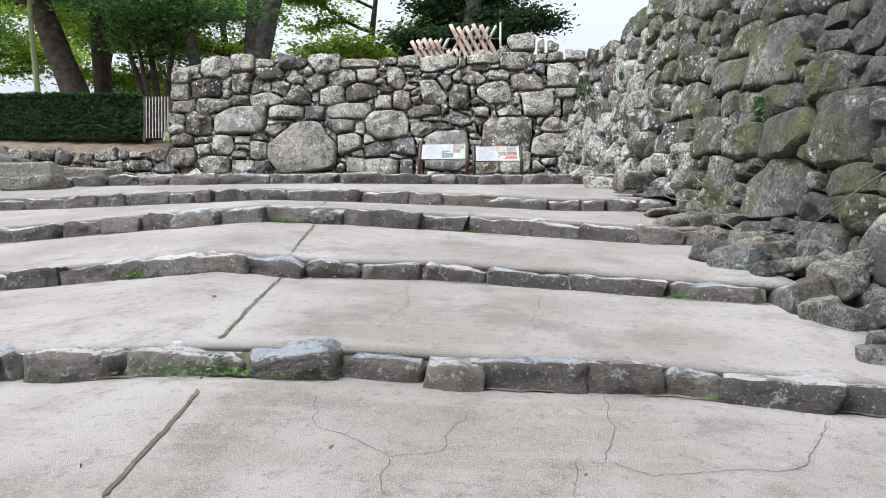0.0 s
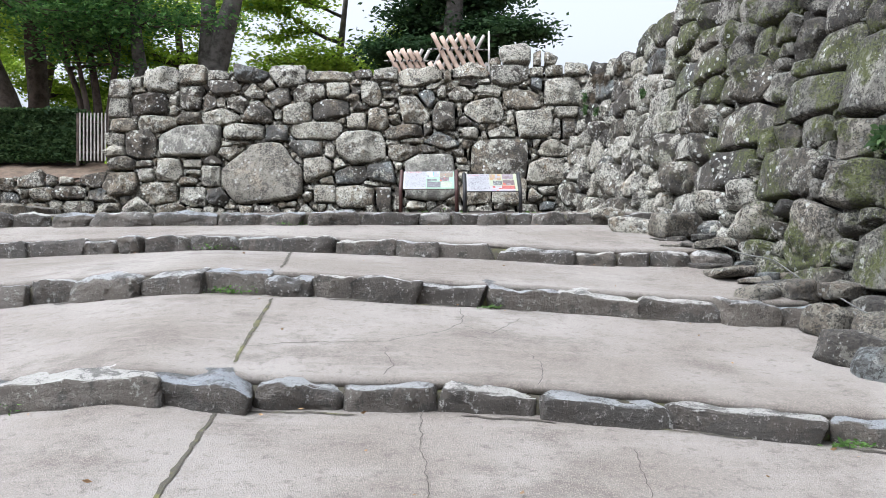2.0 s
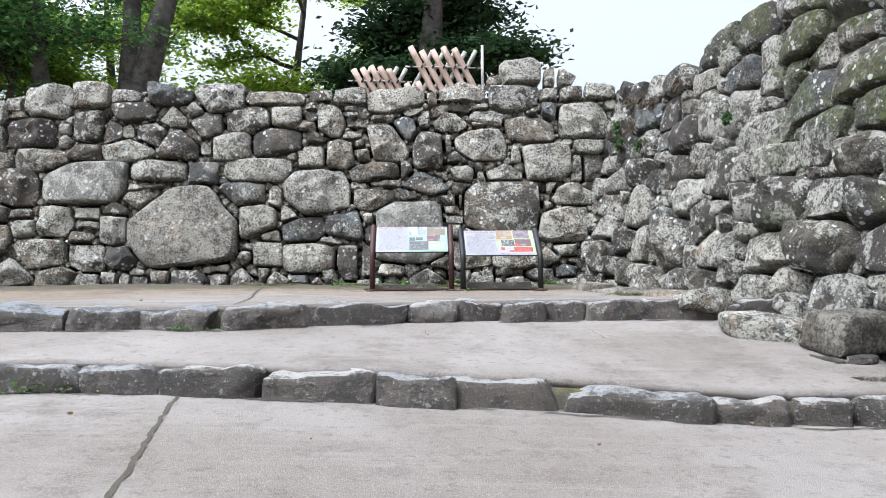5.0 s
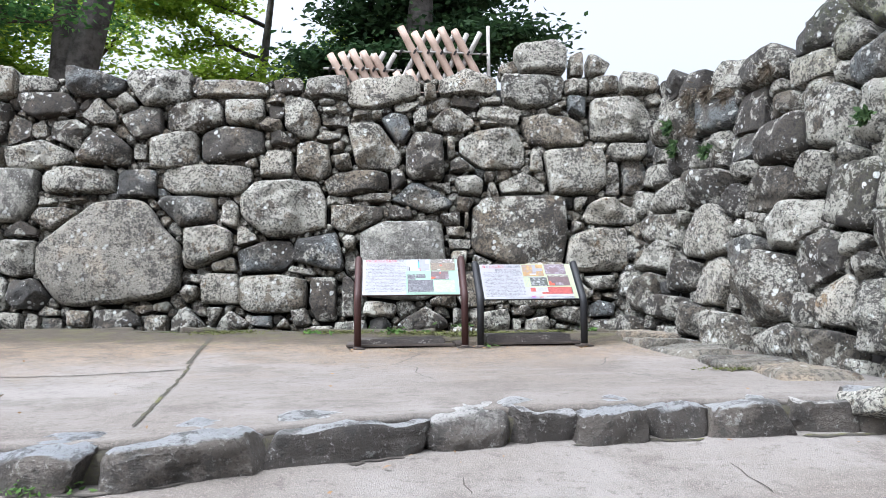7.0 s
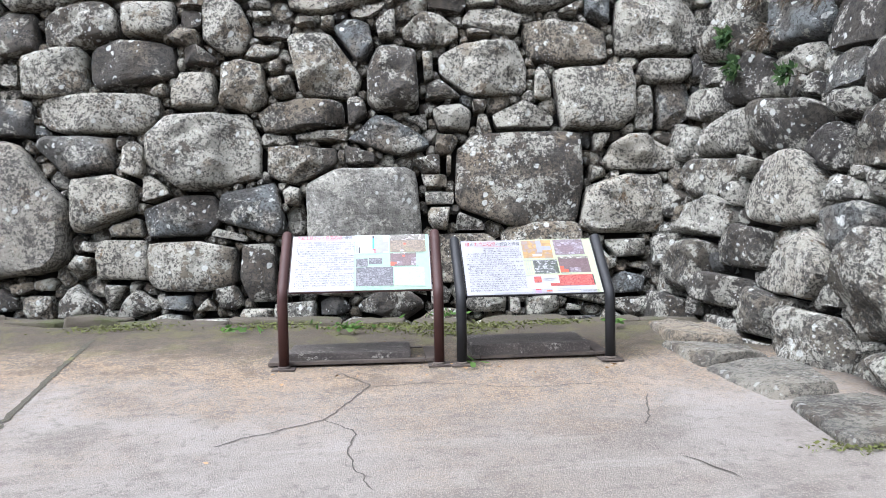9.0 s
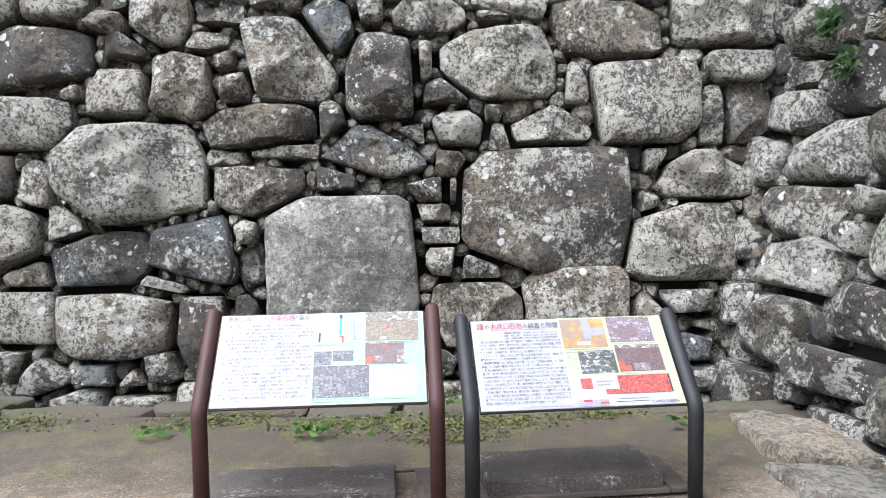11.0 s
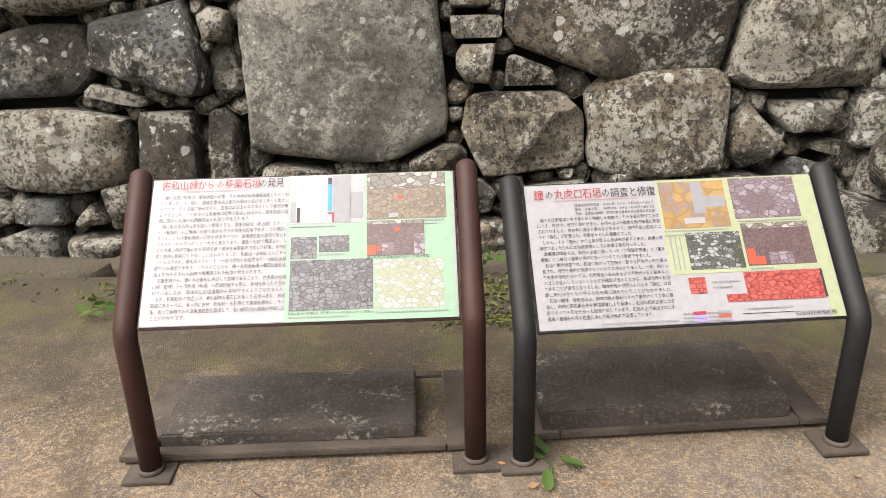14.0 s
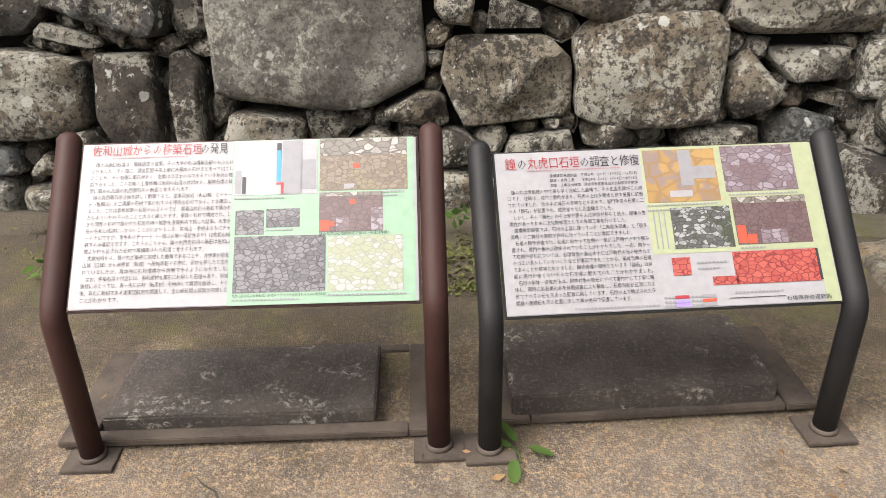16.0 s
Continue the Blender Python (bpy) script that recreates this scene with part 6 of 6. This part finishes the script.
for x, y, z, rz, tip in ((-0.05, 0.05, 0.02, 160, 12), (0.06, 0.01, 0.015, -20, -10), (-0.03, -0.07, 0.015, 80, 14), (-0.02, 0.08, 0.03, 120, 20)):
    bm = bmesh.new()
    rim = [bm.verts.new((0.034 * math.cos(q) * (1.25 if math.cos(q) > 0 else 1.0), 0.02 * math.sin(q), 0.004 * abs(math.sin(q)))) for q in np.linspace(0, 2 * math.pi, 12, endpoint=False)]
    mid = bm.verts.new((0, 0, -0.002))
    for q in range(12):
        bm.faces.new((rim[q], rim[(q + 1) % 12], mid))
    leaf = part("leaf", bm, LEAF_WEED, sprig, smooth=True)
    leaf.matrix_basis = pose(x, y, z, tip, -tip, rz)
v, f = tube([(0.72, 16.1, 2.785), (0.74, 16.04, 2.795), (0.72, 15.98, 2.79)], [0.0025] * 3, 6)
place("stalk", v, f, LEAF_WEED, sprig, sprig.location)
weed(-0.05, 17.1, 2.87, 0.14, 61, "low leafy weed between the sign and the wall", 0.035, 34)
weed(-0.95, 17.2, 2.87, 0.08, 62, "low leafy weed at the wall foot", 0.035, 18)
weed(0.72, 17.4, 2.9, 0.09, 63, "low leafy weed at the wall foot", 0.035, 20)
weed(2.0, 16.9, 2.87, 0.06, 64, "low leafy weed at the wall foot", 0.035, 14)

# withered grass and small ferns rooted in the joints of the walls
def wall_tuft(u, v, size, seed, mat, label, count, droop):
    r = random.Random(seed)
    root = side_at(u, v, 0.12)
    verts, faces = [], []
    for _ in range(count):
        p = root + Vector((r.uniform(-0.02, 0.03), r.gauss(0, size * 0.5), r.gauss(0, size * 0.3)))
        way = Vector((-r.uniform(0.2, 0.8), r.gauss(0, 0.6), r.uniform(-1, 1) - droop)).normalized()
        ln, w = size * r.uniform(0.4, 1.0), r.uniform(0.003, 0.007) if droop > 0 else r.uniform(0.012, 0.025)
        side = way.cross(Vector((r.gauss(0, 1), r.gauss(0, 1), r.gauss(0, 1)))).normalized() * w
        k = len(verts)
        mid = p + way * ln * 0.5
        end = p + way * ln + Vector((0, 0, -abs(droop) * ln * 0.4))
        verts += [p - side * 0.4, p + side * 0.4, mid + side, end, mid - side]
        faces.append((k, k + 1, k + 2, k + 3, k + 4))
    ob = place("tuft", verts, faces, mat, None, root)
    return tagged(ob, label, "plant", "tufts in the wall", "stuff")


for k, (u, v, size) in enumerate(((16.7, 5.45, 0.14), (16.3, 5.3, 0.12), (17.1, 5.5, 0.14), (16.9, 5.1, 0.12), (15.7, 5.4, 0.12))):
    wall_tuft(u, v, size, 300 + k, DRY_GRASS, "withered brown grass hanging from the wall's joints", 170, 0.5)
for k, (u, v, size) in enumerate(((17.2, 4.9, 0.12), (16.5, 4.75, 0.09), (14.3, 4.6, 0.09), (17.4, 5.2, 0.12), (8.6, 3.0, 0.13))):
    wall_tuft(u, v, size, 320 + k, LEAF_HEDGE, "small green fern rooted in the wall's joints", 60, -0.2)

# dry leaves and twigs on the paving
verts, faces = [], []
for k in range(170):
    x, y = rng.uniform(-4.5, 2.4), rng.uniform(2.0, 17.2)
    if rng.random() < 0.4:
        y = lerp_at(STEP_Y[rng.randrange(5)], x) - rng.uniform(0.03, 0.25)
    if rng.random() < 0.25:
        x, y = rng.uniform(-0.7, 1.9), rng.uniform(15.7, 16.1)
    v, f = leaf_cloud(rng, [(x, y, ramp_height(x, y) + 0.02)], rng.uniform(0.008, 0.022), 0.1)
    faces.append(tuple(q + len(verts) for q in f[0]))
    verts += v
tagged(place("fallen_leaves", verts, faces, DRY_LEAF), "small dry brown leaves scattered on the paving", "leaves", kind="stuff")

# moss between the sign and the wall
for k, (x, y, s) in enumerate(((0.55, 17.2, 0.3), (0.1, 17.3, 0.2), (-1.9, 17.5, 0.22), (1.0, 17.15, 0.2), (2.3, 14.3, 0.14), (-0.7, 17.4, 0.2), (1.6, 17.2, 0.15), (0.7, 16.95, 0.15))):
    r = random.Random(70 + k)
    pts = []
    for _ in range(int(2600 * s)):
        px, py = x + r.gauss(0, s), y + r.gauss(0, s * 0.3)
        pts.append((px, min(py, 17.85 - 0.11 * px), ramp_height(px, py) + r.uniform(0.004, 0.028)))
    v, f = leaf_cloud(r, pts, 0.013, 0.3)
    ob = place("moss_patch", v, f, MOSS, None, (x, y, ramp_height(x, y)))
    tagged(ob, "uneven patch of green moss on the paving", "moss", "moss patches", "stuff")

# cable that lies along the foot of the side wall
cable = empty("cable", (3.3, 9, 1.6), "thin grey cable lying over the rocks by the wall", "cable")
pts = []
for k in range(40):
    y = 6.0 + k * 0.125
    z = float(np.interp(y, [6.0, 6.9, 7.3, 7.8, 8.4, 9.6, 10.9], [2.05, 1.65, 1.53, 1.48, 1.6, 1.95, 2.15]))
    pts.append(side_at(y, z, 0.2) + Vector((0, 0, 0.015 * math.sin(k * 0.7))))
v, f = tube(pts, [0.006] * len(pts), 8)
place("wire", v, f, CABLE, cable, cable.location)
